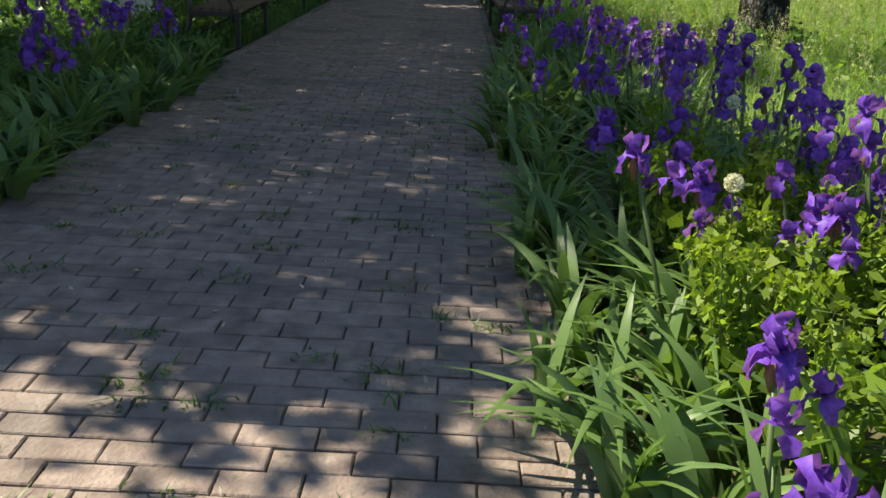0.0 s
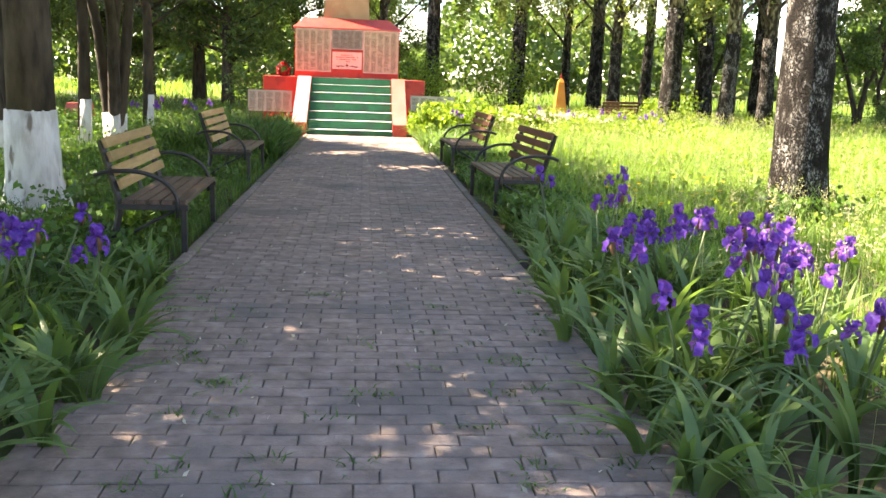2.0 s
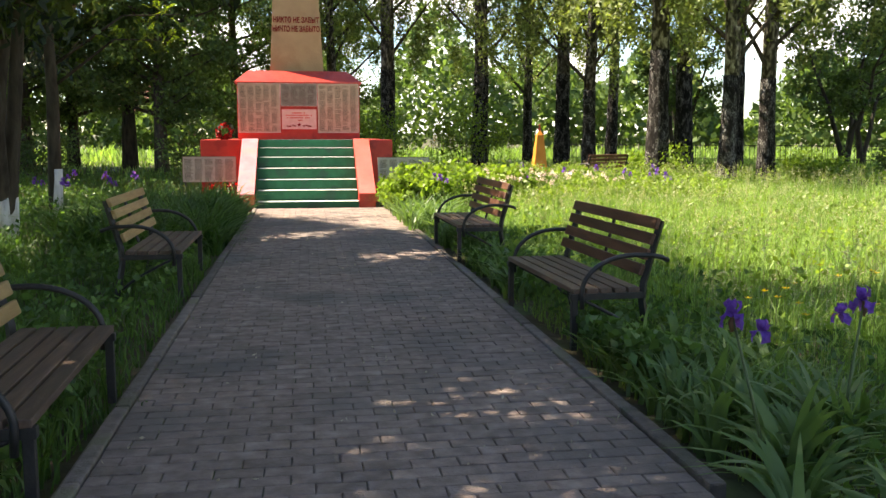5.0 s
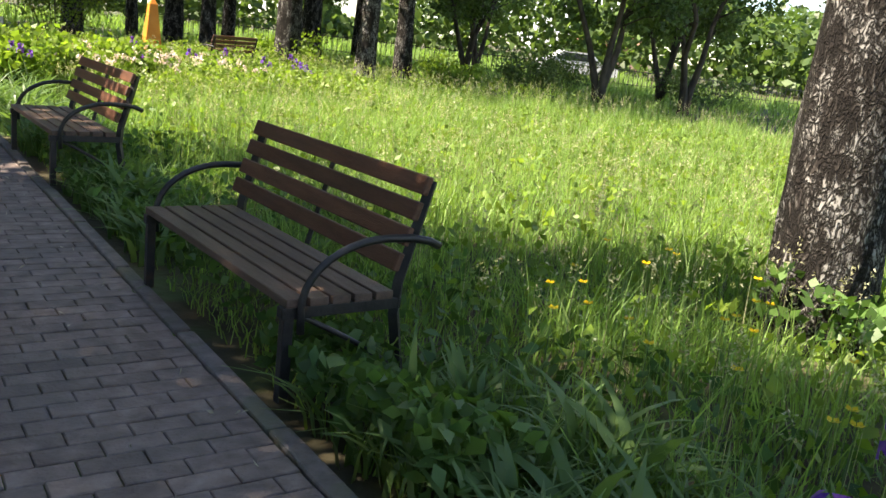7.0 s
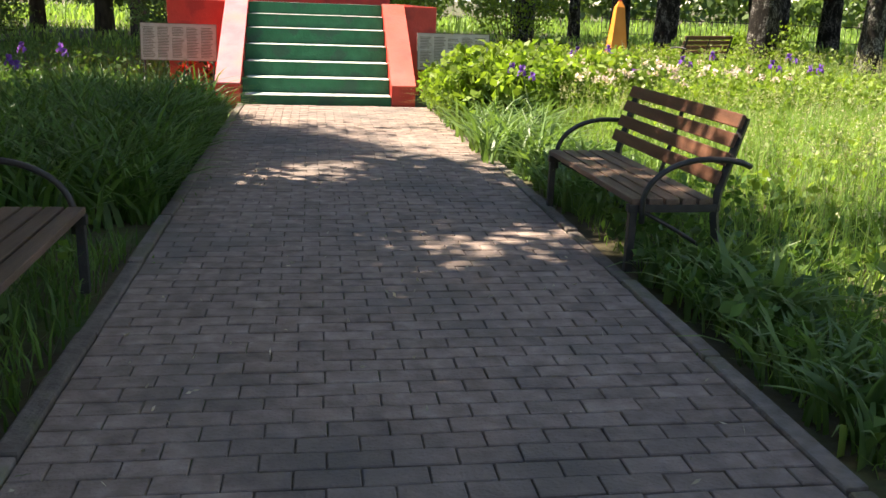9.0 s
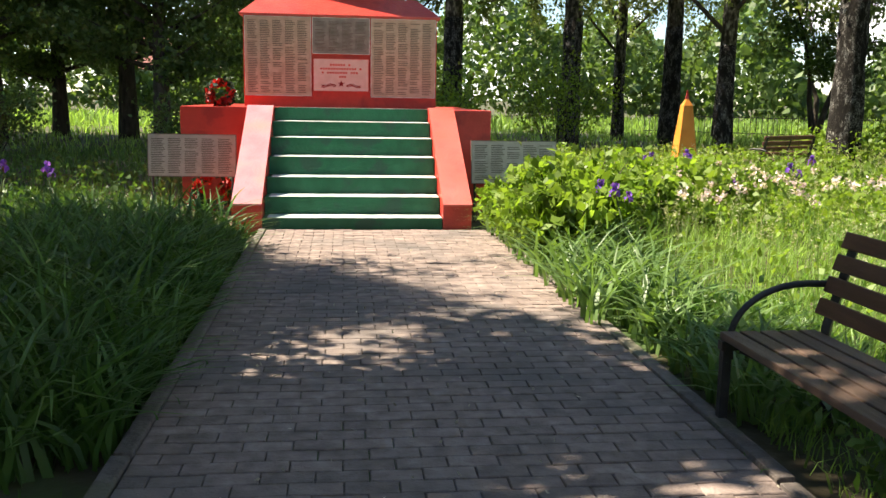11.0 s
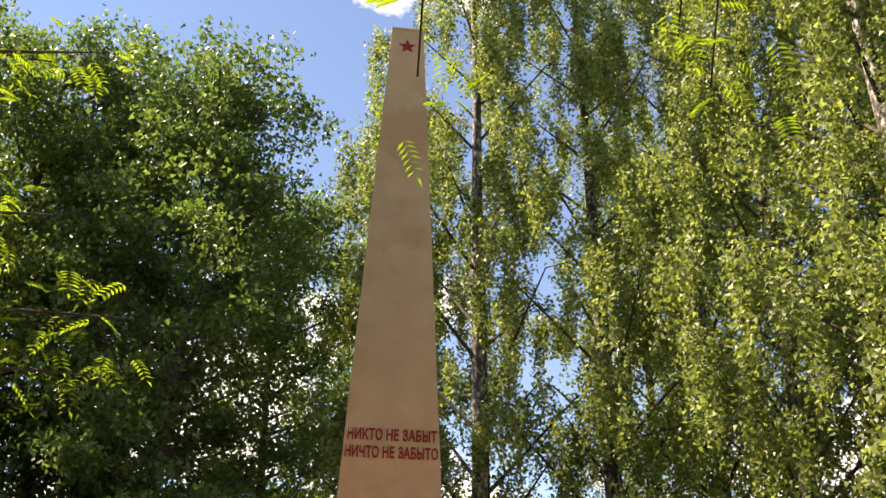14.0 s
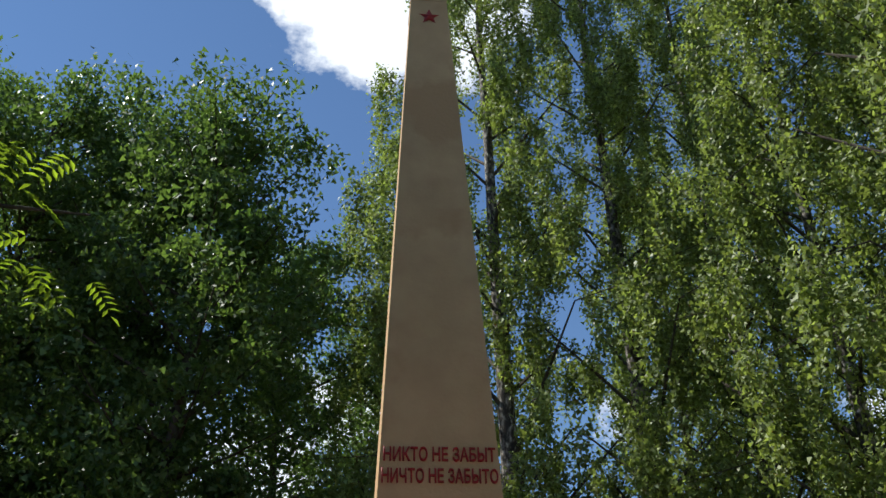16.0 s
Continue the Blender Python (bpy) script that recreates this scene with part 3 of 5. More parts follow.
def tablet(name, x0, x1, z0, z1, y, mat, columns, lines, parent, frame_mat=None, conv=None):
    put = conv or mpart
    body = put(name, box(bmesh.new(), x0, x1, y, y + 0.025, z0, z1, 0.004), mat, parent)
    if columns:
        rows_bm = bmesh.new()
        cw = (x1 - x0 - 0.04) / columns
        lh = (z1 - z0 - 0.07) / lines
        rr = random.Random(int(x0 * 1000) + lines)
        for c in range(columns):
            for r in range(lines):
                if rr.random() < 0.06:
                    continue
                a = x0 + 0.02 + c * cw + 0.012
                b = a + (cw - 0.03) * rr.uniform(0.7, 1.0)
                zz = z1 - 0.04 - (r + 0.5) * lh
                box(rows_bm, a, b, y - 0.0035, y + 0.001, zz - lh * 0.2, zz + lh * 0.2)
        put("lettering", rows_bm, M["ink"], body if conv is None else parent, "columns of small engraved name lines")
    rim = bmesh.new()
    for q in ((x0 - 0.006, x1 + 0.006, z1, z1 + 0.008), (x0 - 0.006, x1 + 0.006, z0 - 0.008, z0), (x0 - 0.008, x0, z0, z1), (x1, x1 + 0.008, z0, z1)):
        box(rim, q[0], q[1], y - 0.006, y + 0.02, q[2], q[3])
    put("rim", rim, frame_mat or M["nosing"], body if conv is None else parent)
    return body


tablet("name_tablet", -1.715, -0.855, 1.385, 2.41, 26.272, M["tablet_tan"], 5, 42, memorial)
tablet("name_tablet", -0.045, 0.815, 1.385, 2.41, 26.272, M["tablet_tan"], 5, 42, memorial)
tablet("top_tablet", -0.825, -0.075, 1.95, 2.41, 26.272, M["tablet_dark"], 4, 22, memorial)
plaque = tablet("plaque", -0.815, -0.085, 1.455, 1.875, 26.270, M["plaque"], 0, 0, memorial, M["pinkred"])
for i, (w, h) in enumerate(((0.30, 0.028), (0.56, 0.026), (0.52, 0.026), (0.20, 0.024))):
    bars = bmesh.new()
    for k in range(int(w / 0.035)):
        if random.random() < 0.9:
            box(bars, OX + 0.03 - w / 2 + k * 0.035, OX + 0.03 - w / 2 + k * 0.035 + 0.028, 26.2665, 26.271, 1.80 - i * 0.052 - h / 2, 1.80 - i * 0.052 + h / 2)
    tagged(mpart("writing_line", bars, M["pinkred"], plaque, "faded red line of writing"), kind="stuff")
star("plaque_star", OX + 0.03, 26.268, 1.55, 0.05, 0.008, M["inkred"], plaque)
for s in (-1, 1):
    sprig = bmesh.new()
    for k in range(7):
        cx, cz = OX + 0.03 + s * (0.07 + k * 0.027), 1.525 + 0.012 * math.sin(k * 0.9)
        for up in (-1, 1):
            tube(sprig, [(cx, 26.269, cz), (cx + s * 0.02, 26.267, cz + up * 0.012), (cx + s * 0.04, 26.269, cz + up * 0.014)], [0.004, 0.007, 0.002], 5)
    mpart("laurel_sprig", sprig, M["inkred"], plaque, "dark red laurel sprig")

# steps: seven risers between sloping side walls
ST_Z = [0.0, 0.11, 0.30, 0.485, 0.69, 0.895, 1.075, 1.238]
ST_Y = [23.42 + 0.318 * i for i in range(7)]
SX0, SX1 = -1.27, 0.64
for i in range(7):
    y1 = ST_Y[i + 1] if i < 6 else 25.358
    mpart("step", box(bmesh.new(), SX0 + 0.002, SX1 - 0.002, ST_Y[i], 25.357 - 0.001 * i, ST_Z[i] - (0.1 if i == 0 else 0) + 0.0005, ST_Z[i + 1], 0.006), M["green"], label="dark green painted step")
    # tread tops coloured near white for the sun striking them, with some wear
    mpart("nosing", box(bmesh.new(), SX0 + 0.05, SX1 - 0.01, ST_Y[i] - 0.004, y1 - 0.012 if i < 6 else 25.352, ST_Z[i + 1], ST_Z[i + 1] + 0.004), M["nosing"], label="green tread coloured near white for sunlight and wear")
# west coping has its sunlight put into the colour, east one stays redder
for x0, x1, mat in ((-1.58, -1.274, "sunlit_pink"), (0.644, 0.95, "pinkred")):
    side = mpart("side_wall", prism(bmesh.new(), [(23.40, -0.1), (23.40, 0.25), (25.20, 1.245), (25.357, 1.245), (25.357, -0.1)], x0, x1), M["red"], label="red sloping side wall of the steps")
    mpart("coping", prism(bmesh.new(), [(23.392, 0.245), (23.392, 0.262), (25.195, 1.260), (25.35, 1.260), (25.35, 1.246), (25.20, 1.246)], x0 - 0.004, x1 + 0.004), M[mat], side, "pink-red sloping top, the west one tinted as sunlit")


def name_board(x0, x1, z0, z1, y, turn):
    board = thing("name_board", "grey metal name board with columns of lines on two thin posts", "sign", "name boards by the steps", ((x0 + x1) / 2, y, 0))
    cx = (x0 + x1) / 2

    def put(name, bm, mat, parent=None, label="", smooth=False):
        bm.transform(Matrix.Translation((-cx, -y, 0)))
        return part(name, bm, mat, board, label, smooth)
    tablet("panel", x0, x1, z0, z1, y, M["tablet"], 5, 20, board, M["concrete"], put)
    for x in (x0 + 0.04, x1 - 0.04):
        bm = bmesh.new()
        tube(bm, [(x, y + 0.04, -0.05), (x, y + 0.04, z1 - 0.03)], [0.016, 0.016], 8)
        put("post", bm, M["steel"])
    board.rotation_euler = (radians(-6), 0, radians(turn))


name_board(-2.72, -1.70, 0.42, 0.91, 24.8, -2)
name_board(1.08, 2.10, 0.41, 0.90, 24.3, 4)


def wreath(x, y, z, r, label, seed):
    """Cloth flowers and leaves round a low wire ring."""
    rng = np.random.default_rng(seed)
    w = thing("wreath", label, "wreath", "wreaths at the memorial", (x, y, z))
    a = rng.uniform(0, 2 * math.pi, 160)
    c = np.stack([np.cos(a) * r * rng.uniform(0.6, 1.1, 160), rng.normal(0, 0.05, 160), r + np.sin(a) * r * rng.uniform(0.6, 1.1, 160)], 1)
    link("leaves", leaf_cloud("leaves", c, 0.10, 0.05, M["needle"], rng), w, "dark green artificial leaves")
    for k in range(9):
        b = rng.uniform(0, 2 * math.pi)
        fc = np.array([math.cos(b) * r * 0.8, -0.06, r + math.sin(b) * r * 0.7]) + rng.normal(0, 0.022, (26, 3))
        link("flower", leaf_cloud("flower", fc, 0.07, 0.055, M["redflower"], rng), w, "red cloth flower")
    bm = bmesh.new()
    tube(bm, [(math.cos(t) * r * 0.8, 0.02, r + math.sin(t) * r * 0.85) for t in np.linspace(0, 6.1, 18)], [0.012] * 18, 6)
    part("ring", bm, M["steel"], w)


wreath(-1.95, 25.55, 1.236, 0.17, "dark green wreath with red cloth flowers on the platform", 3)
wreath(-2.0, 25.1, 0.0, 0.24, "wreath of red cloth flowers leaning at the platform", 4)
wreath(-1.72, 25.12, 0.0, 0.2, "wreath of red cloth flowers leaning at the platform", 5)


# ---- benches ----
def bench(label, back_mat, seat_mat):
    """A slatted bench that faces -x; its seat runs along y, the middle at the origin."""
    b = thing("park_bench", label, "bench", "benches along the path")
    L = 0.76
    for i in range(5):
        x = 0.0 + i * 0.092
        part("seat_slat", box(bmesh.new(), x, x + 0.078, -L, L, 0.365, 0.398, 0.006), seat_mat, b)
    for i in range(4):
        z = 0.507 + i * 0.097
        x = 0.455 + (z - 0.50) * 0.33
        bm = boxed(-0.015, 0.015, -L, L, -0.037, 0.037)
        bmesh.ops.bevel(bm, geom=bm.edges[:], offset=0.005, segments=1, affect="EDGES")
        bm.transform(pose(x, 0, z, 0, 18, 0))
        part("back_slat", bm, back_mat, b)
    for s in (-1, 1):
        y = s * (L - 0.03)
        bm = box(bmesh.new(), 0.0, 0.04, y - 0.02, y + 0.02, 0.0, 0.33, 0.004)
        part("front_leg", bm, M["steel"], b)
        bm = box(bmesh.new(), -0.01, 0.49, y - 0.022, y + 0.022, 0.322, 0.364, 0.004)
        part("seat_bearer", bm, M["steel"], b, "black steel bearer under the seat ends")
        bm = bmesh.new()
        tube(bm, [(0.53, y, 0.0), (0.475, y, 0.30), (0.482, y, 0.42), (0.59, y, 0.815)], [0.026] * 4, 4)
        part("back_leg", bm, M["steel"], b)
        bm = bmesh.new()
        pts = [(0.06, y + s * 0.036, 0.27), (0.055, y + s * 0.036, 0.36)]
        pts += [(0.055 + 0.34 * (1 - math.cos(t)), y + s * 0.036, 0.37 + 0.235 * math.sin(t)) for t in np.linspace(0.12, math.pi / 2, 10)]
        pts += [(0.50, y + s * 0.036, 0.602), (0.58, y + s * 0.036, 0.588), (0.63, y + s * 0.036, 0.566)]
        tube(bm, pts, [0.016] * len(pts), 6)
        part("armrest", bm, M["steel"], b, "bent black flat-steel armrest", True)
        bm = bmesh.new()
        pts = [(0.50 - 0.42 * math.sin(t), y, 0.06 + 0.26 * math.sin(t) ** 0.8 if t > 0 else 0.06) for t in np.linspace(0.0, 1.4, 8)]
        tube(bm, pts, [0.011] * len(pts), 6)
        part("brace", bm, M["steel"], b, "", True)
    bm = bmesh.new()
    tube(bm, [(0.475, 0.0, 0.385), (0.578, 0.0, 0.77)], [0.014, 0.014], 4)
    part("middle_brace", bm, M["steel"], b)
    return b


east = bench("brown slatted bench with black steel frame and curved arms", M["slat"], M["seat"])
east.matrix_basis = pose(1.27, 12.93, 0, 0, 0, 2.5)
copy_thing(east, pose(1.24, 16.9, 0, 0, 0, 1.5))
third = copy_thing(east, pose(7.2, 29.6, 0, 0, 0, -60))
third["label"] = "weathered brown bench standing far off in the grass"
west = bench("yellow-brown slatted bench with black steel frame, dappled by sun", M["pine"], M["seat"])
west.matrix_basis = pose(-1.29, 10.76, 0, 0, 0, 181.5)
copy_thing(west, pose(-1.37, 15.2, 0, 0, 0, 180))["label"] = "orange-brown slatted bench with black steel frame before tall leaves"


# ---- trees ----
def trunk_points(h, rng, lean=(0, 0), bend=0.03, n=9):
    out = []
    ox = oy = 0.0
    for i in range(n):
        f = i / (n - 1)
        out.append((lean[0] * f * h + ox, lean[1] * f * h + oy, f * h - (0.15 if i == 0 else 0)))
        ox += rng.uniform(-1, 1) * bend * h / n
        oy += rng.uniform(-1, 1) * bend * h / n
    return out


def along(points, f):
    k = f * (len(points) - 1)
    i = min(int(k), len(points) - 2)
    return Vector(points[i]).lerp(Vector(points[i + 1]), k - i)


def birch(seed, h, r, n_leaves, crown_from, spread, label):
    """A birch: pale trunk, thin rising limbs, long hanging strands of small leaves."""
    rng, rr = np.random.default_rng(seed), random.Random(seed)
    t = thing("birch_tree", label, "tree", "birches in the park")
    pts = trunk_points(h, rr, (rr.uniform(-0.02, 0.02), rr.uniform(-0.02, 0.02)))
    rad = [r * (1.28 if i == 0 else 1.0) * (1 - 0.9 * (i / 8) ** 1.1) + 0.012 for i in range(9)]
    bm = tube(bmesh.new(), pts[1:], rad[1:], 12, 0.05, rr)
    part("trunk", bm, M["birch"], t, "white birch bark with black scars", True)
    low = [along(pts, k / 8 * 0.128) for k in range(9)]
    bm = tube(bmesh.new(), low, [r * (1.35 - 0.33 * min(1, k / 5)) for k in range(9)], 14, 0.06, rr)
    part("trunk_base", bm, M["birch_base"], t, "dark furrowed bark at the foot", True)
    limbs = bmesh.new()
    centres = []
    count = 46
    for i in range(count):
        f = crown_from + (0.97 - crown_from) * (i + rr.random()) / count
        a = i * 2.4 + rr.uniform(-0.4, 0.4)
        p = along(pts, f)
        reach = spread * (1 - 0.75 * ((f - crown_from) / (1 - crown_from)) ** 1.6) * rr.uniform(0.6, 1.1)
        out = Vector((math.cos(a), math.sin(a), 0))
        mid = p + out * reach * 0.55 + Vector((0, 0, reach * 0.55))
        tip = p + out * reach + Vector((0, 0, reach * 0.45))
        tube(limbs, [p, mid, tip], [0.035 + 0.04 * (1 - f), 0.02, 0.006], 5)
        for s in range(7):
            k = 0.25 + 0.75 * rr.random()
            start = (p.lerp(mid, k * 2) if k < 0.5 else mid.lerp(tip, k * 2 - 1)) + Vector((rr.gauss(0, 0.35), rr.gauss(0, 0.35), rr.gauss(0, 0.2)))
            drop = rr.uniform(0.7, 2.6)
            m = max(6, int(n_leaves / (count * 7)))
            z = rng.uniform(0, 1, m)
            sway = rng.normal(0, 0.13, (m, 3))
            sw = np.array([rr.gauss(0, 0.18), rr.gauss(0, 0.18), 0])
            centres.append(np.array(start)[None, :] + np.stack([z * 0, z * 0, -z * drop], 1) + z[:, None] * sw[None, :] + sway)
    part("branchwork", limbs, M["bark"], t, "thin dark branches")
    link("crown", leaf_cloud("crown", np.concatenate(centres), 0.112, 0.092, M["birch_leaf"], rng, 0.5, fine=True), t, "hanging light green leaves")
    return t


def broadleaf(seed, h, r, n_leaves, crown_from, spread, mat, label, name="tree", leaf=0.145):
    """A dark park tree with an uneven crown of leaf clumps on rising limbs."""
    rng, rr = np.random.default_rng(seed), random.Random(seed)
    t = thing(name, label, "tree", "dark trees behind the memorial")
    pts = trunk_points(h * 0.9, rr, (rr.uniform(-0.02, 0.02), rr.uniform(-0.02, 0.02)))
    rad = [r * (1.3 if i == 0 else 1.0) * (1 - 0.88 * (i / 8)) + 0.012 for i in range(9)]
    part("trunk", tube(bmesh.new(), pts, rad, 10, 0.06, rr), M["bark"], t, "", True)
    limbs = bmesh.new()
    centres = []
    count = 60
    for i in range(count):
        f = crown_from + (1 - crown_from) * (i + rr.random()) / count
        a = i * 2.4 + rr.uniform(-0.5, 0.5)
        p = along(pts, min(f, 0.99))
        u = (f - crown_from) / (1 - crown_from)
        reach = spread * (0.55 + 1.1 * u - 1.35 * u * u) * rr.uniform(0.65, 1.2)
        out = Vector((math.cos(a), math.sin(a), 0.35 + 0.4 * u))
        tip = p + out * reach
        tube(limbs, [p, p + out * reach * 0.5 + Vector((0, 0, -0.1)), tip], [0.05 + 0.05 * (1 - u), 0.03, 0.008], 5)
        for s in range(9):
            c = p.lerp(tip, rr.uniform(0.3, 1.08)) + Vector((rr.gauss(0, 0.4), rr.gauss(0, 0.4), rr.gauss(0, 0.35)))
            m = max(5, int(n_leaves / (count * 9)))
            centres.append(np.array(c)[None, :] + rng.normal(0, 1, (m, 3)) * np.array([0.3, 0.3, 0.16]))
    part("branchwork", limbs, M["bark"], t)
    link("crown", leaf_cloud("crown", np.concatenate(centres), leaf, leaf * 0.8, mat, rng, 0.3, fine=True), t)
    return t


B_LABEL = "tall birch with dark scarred bark and hanging leaves"
birches = [birch(11, 29, 0.27, 66000, 0.14, 5.4, B_LABEL), birch(12, 22, 0.20, 46000, 0.13, 4.2, B_LABEL), birch(13, 25, 0.235, 43000, 0.25, 4.8, B_LABEL)]
places = [(6.2, 40.0), (9.8, 41.3), (2.7, 40.0), (9.6, 46.0), (9.0, 35.4), (9.5, 30.8), (10.0, 27.6), (4.4, 12.1), (12.6, 36.0), (11.6, 28.6), (16.0, 39.0), (0.8, 44.0), (13.5, 46.0), (6.3, 12.2)]
kinds = [0, 0, 0, 1, 1, 0, 1, 2, 0, 1, 0, 1, 2, 1]
used = set()
for k, (x, y) in zip(kinds, places):
    m = pose(x, y, -0.03, 0, 0, (x * 97 + y * 31) % 360)
    if k in used:
        copy_thing(birches[k], m)
    else:
        birches[k].matrix_basis = m
        used.add(k)

darks = [broadleaf(21, 20, 0.24, 46000, 0.12, 4.6, M["tree_leaf"], "tall dark park tree with a dense crown"),
         broadleaf(22, 18, 0.20, 42000, 0.10, 4.2, M["tree_leaf"], "tall dark park tree with a dense crown")]
dark_places = [(0, -10.2, 40.5), (1, -9.2, 43.0), (0, -6.9, 42.0), (1, -5.2, 38.5), (1, -12.5, 36.0), (0, -14.5, 44.0), (1, -3.2, 46.0), (0, -17.0, 33.0), (1, 0.5, 50.0), (0, -20, 40), (1, -22, 26)]
used_dark = set()
for k, x, y in dark_places:
    m = pose(x, y, -0.03, 0, 0, (x * 53 + y * 17) % 360)
    if k in used_dark:
        copy_thing(darks[k], m)
    else:
        darks[k].matrix_basis = m
        used_dark.add(k)


def forked(seed, h, stems, label, white, mat, n_leaves, at, crown_low=0.38):
    """A low tree of several stems that part near the ground."""
    rng, rr = np.random.default_rng(seed), random.Random(seed)
    t = thing("forked_tree", label, "tree", "small forked trees", at)
    centres = []
    for s in range(stems):
        a = 2 * math.pi * s / stems + rr.uniform(-0.4, 0.4)
        out = Vector((math.cos(a), math.sin(a), 0))
        lean = rr.uniform(0.16, 0.34)
        pts = [Vector((0, 0, -0.1)) + out * 0.05, out * 0.10 + Vector((0, 0, 0.55))]
        for i in range(1, 6):
            pts.append(out * (0.10 + lean * h * (i / 5) ** 1.25) + Vector((rr.uniform(-0.12, 0.12), rr.uniform(-0.12, 0.12), 0.55 + (h * 0.85 - 0.55) * i / 5)))
        rad = [0.13, 0.11] + [0.10 * (1 - 0.85 * i / 5) for i in range(1, 6)]
        part("stem", tube(bmesh.new(), pts, rad, 9, 0.06, rr), M["bark"], t, "dark slanting stem", True)
        if white:
            part("limewash", tube(bmesh.new(), [pts[0], pts[0].lerp(pts[1], 0.5), pts[1] + Vector((0, 0, 0.03))], [0.136, 0.126, 0.115], 9, 0.02, rr), M["limewash"], t, "white limewash round the foot", True)
        limbs = bmesh.new()
        for i in range(11):
            f = crown_low + (1 - crown_low) * i / 11
            p = along(pts, f)
            b = rr.uniform(0, 6.28)
            tip = p + Vector((math.cos(b), math.sin(b), 0.35)) * rr.uniform(0.7, 1.5)
            tube(limbs, [p, p.lerp(tip, 0.5) + Vector((0, 0, 0.12)), tip], [0.03, 0.018, 0.005], 5)
            for q in range(4):
                c = p.lerp(tip, rr.uniform(0.45, 1.1))
                m = max(4, int(n_leaves / (stems * 44)))
                centres.append(np.array(c)[None, :] + rng.normal(0, 1, (m, 3)) * np.array([0.28, 0.28, 0.15]))
        part("branchwork", limbs, M["bark"], t)
    link("crown", leaf_cloud("crown", np.concatenate(centres), 0.16, 0.105, mat, rng, 0.3), t)
    return t


forked(31, 8.4, 4, "multi-stemmed rowan with limewashed feet and fresh leaves", True, M["tree_leaf"], 23000, (-4.07, 18.6, 0), 0.45)
# next four rowans are added, out of sight, to cast shade eastwards
forked(34, 6.8, 3, "added unseen multi-stemmed rowan with limewashed feet, shading the iris bed", True, M["tree_leaf"], 17000, (-4.4, 9.6, 0), 0.45)
forked(35, 5.7, 3, "added low unseen rowan with limewashed feet, shading the path", True, M["tree_leaf"], 30000, (-4.9, 5.4, 0), 0.4)
forked(37, 10.2, 3, "added tall multi-stemmed rowan with limewashed feet, shading the bench", True, M["tree_leaf"], 14500, (-4.75, 15.9, 0), 0.4)
forked(36, 10.0, 3, "added multi-stemmed rowan with limewashed feet, shading bench and path", True, M["tree_leaf"], 11500, (-4.6, 13.7, 0), 0.42)
fork_far = forked(33, 6.5, 3, "dark forked tree standing in the shade by the fence", False, M["tree_leaf"], 5200, (16.5, 26.7, 0), 0.42)
for x, y, a in ((19.7, 26.6, 70), (18.7, 36.0, 140), (23.5, 31, 20), (26.5, 25, 200), (14.5, 41.0, 300), (22, 40, 90)):
    copy_thing(fork_far, pose(x, y, 0, 0, 0, a))


def old_tree(seed, x, y, r, h, label, with_crown, wash=0.92):
    """A thick straight dark trunk with a limewashed, flaring foot and sparse drooping boughs."""
    rng, rr = np.random.default_rng(seed), random.Random(seed)
    t = thing("spruce_tree", label, "tree", "limewashed trees", (x, y, 0))
    zs = [-0.1, 0.0, 0.1, 0.3, 0.6, wash]
    part("limewash", tube(bmesh.new(), [(0, 0, z) for z in zs], [r * 1.75, r * 1.6, r * 1.35, r * 1.17, r * 1.08, r * 1.03], 16, 0.045, rr), M["limewash"], t, "flaring foot painted white with lime", True)
    part("trunk", tube(bmesh.new(), [(0, 0, wash - 0.01 + (h - wash) * i / 8) for i in range(9)], [r * (1.0 - 0.85 * i / 8) for i in range(9)], 14, 0.05, rr), M["bark"], t, "dark grey-brown scaly bark", True)
    if with_crown:
        limbs, centres = bmesh.new(), []
        tiers = int(h * 9)
        for i in range(tiers):
            z = 3.5 + (h - 3.7) * i / tiers
            a = i * 2.4
            reach = 2.9 * (1 - (z - 3.5) / (h - 2.9)) + 0.3
            d = Vector((math.cos(a), math.sin(a), 0))
            p = Vector((0, 0, z))
            tip = p + d * reach + Vector((0, 0, -0.3 * reach))
            tube(limbs, [p, p + d * reach * 0.5 + Vector((0, 0, 0.03)), tip], [0.035, 0.02, 0.006], 5)
            for s in range(10):
                c = p.lerp(tip, rr.uniform(0.3, 1.05))
                centres.append(np.array(c)[None, :] + rng.normal(0, 1, (24, 3)) * np.array([0.2, 0.2, 0.12]) + np.array([0, 0, -0.12]))
        part("branchwork", limbs, M["bark"], t)
        link("crown", leaf_cloud("crown", np.concatenate(centres), 0.20, 0.05, M["needle"], rng, 0.6), t, "dark hanging needle twigs")
    return t


old_tree(41, -3.03, 12.0, 0.215, 9.0, "thick dark spruce trunk with a limewashed foot beside the bench", True)
old_tree(42, -6.1, 16.6, 0.22, 15.0, "thick dark spruce trunk with a limewashed foot in the shade", True)
old_tree(43, -7.4, 22.5, 0.16, 10.0, "dark trunk with a limewashed foot before the statue", True)
# unseen spruce, added only for the shade it throws on the path
old_tree(44, -4.3, 7.7, 0.2, 12.0, "added unseen dark spruce with a limewashed foot, shading the path", True)


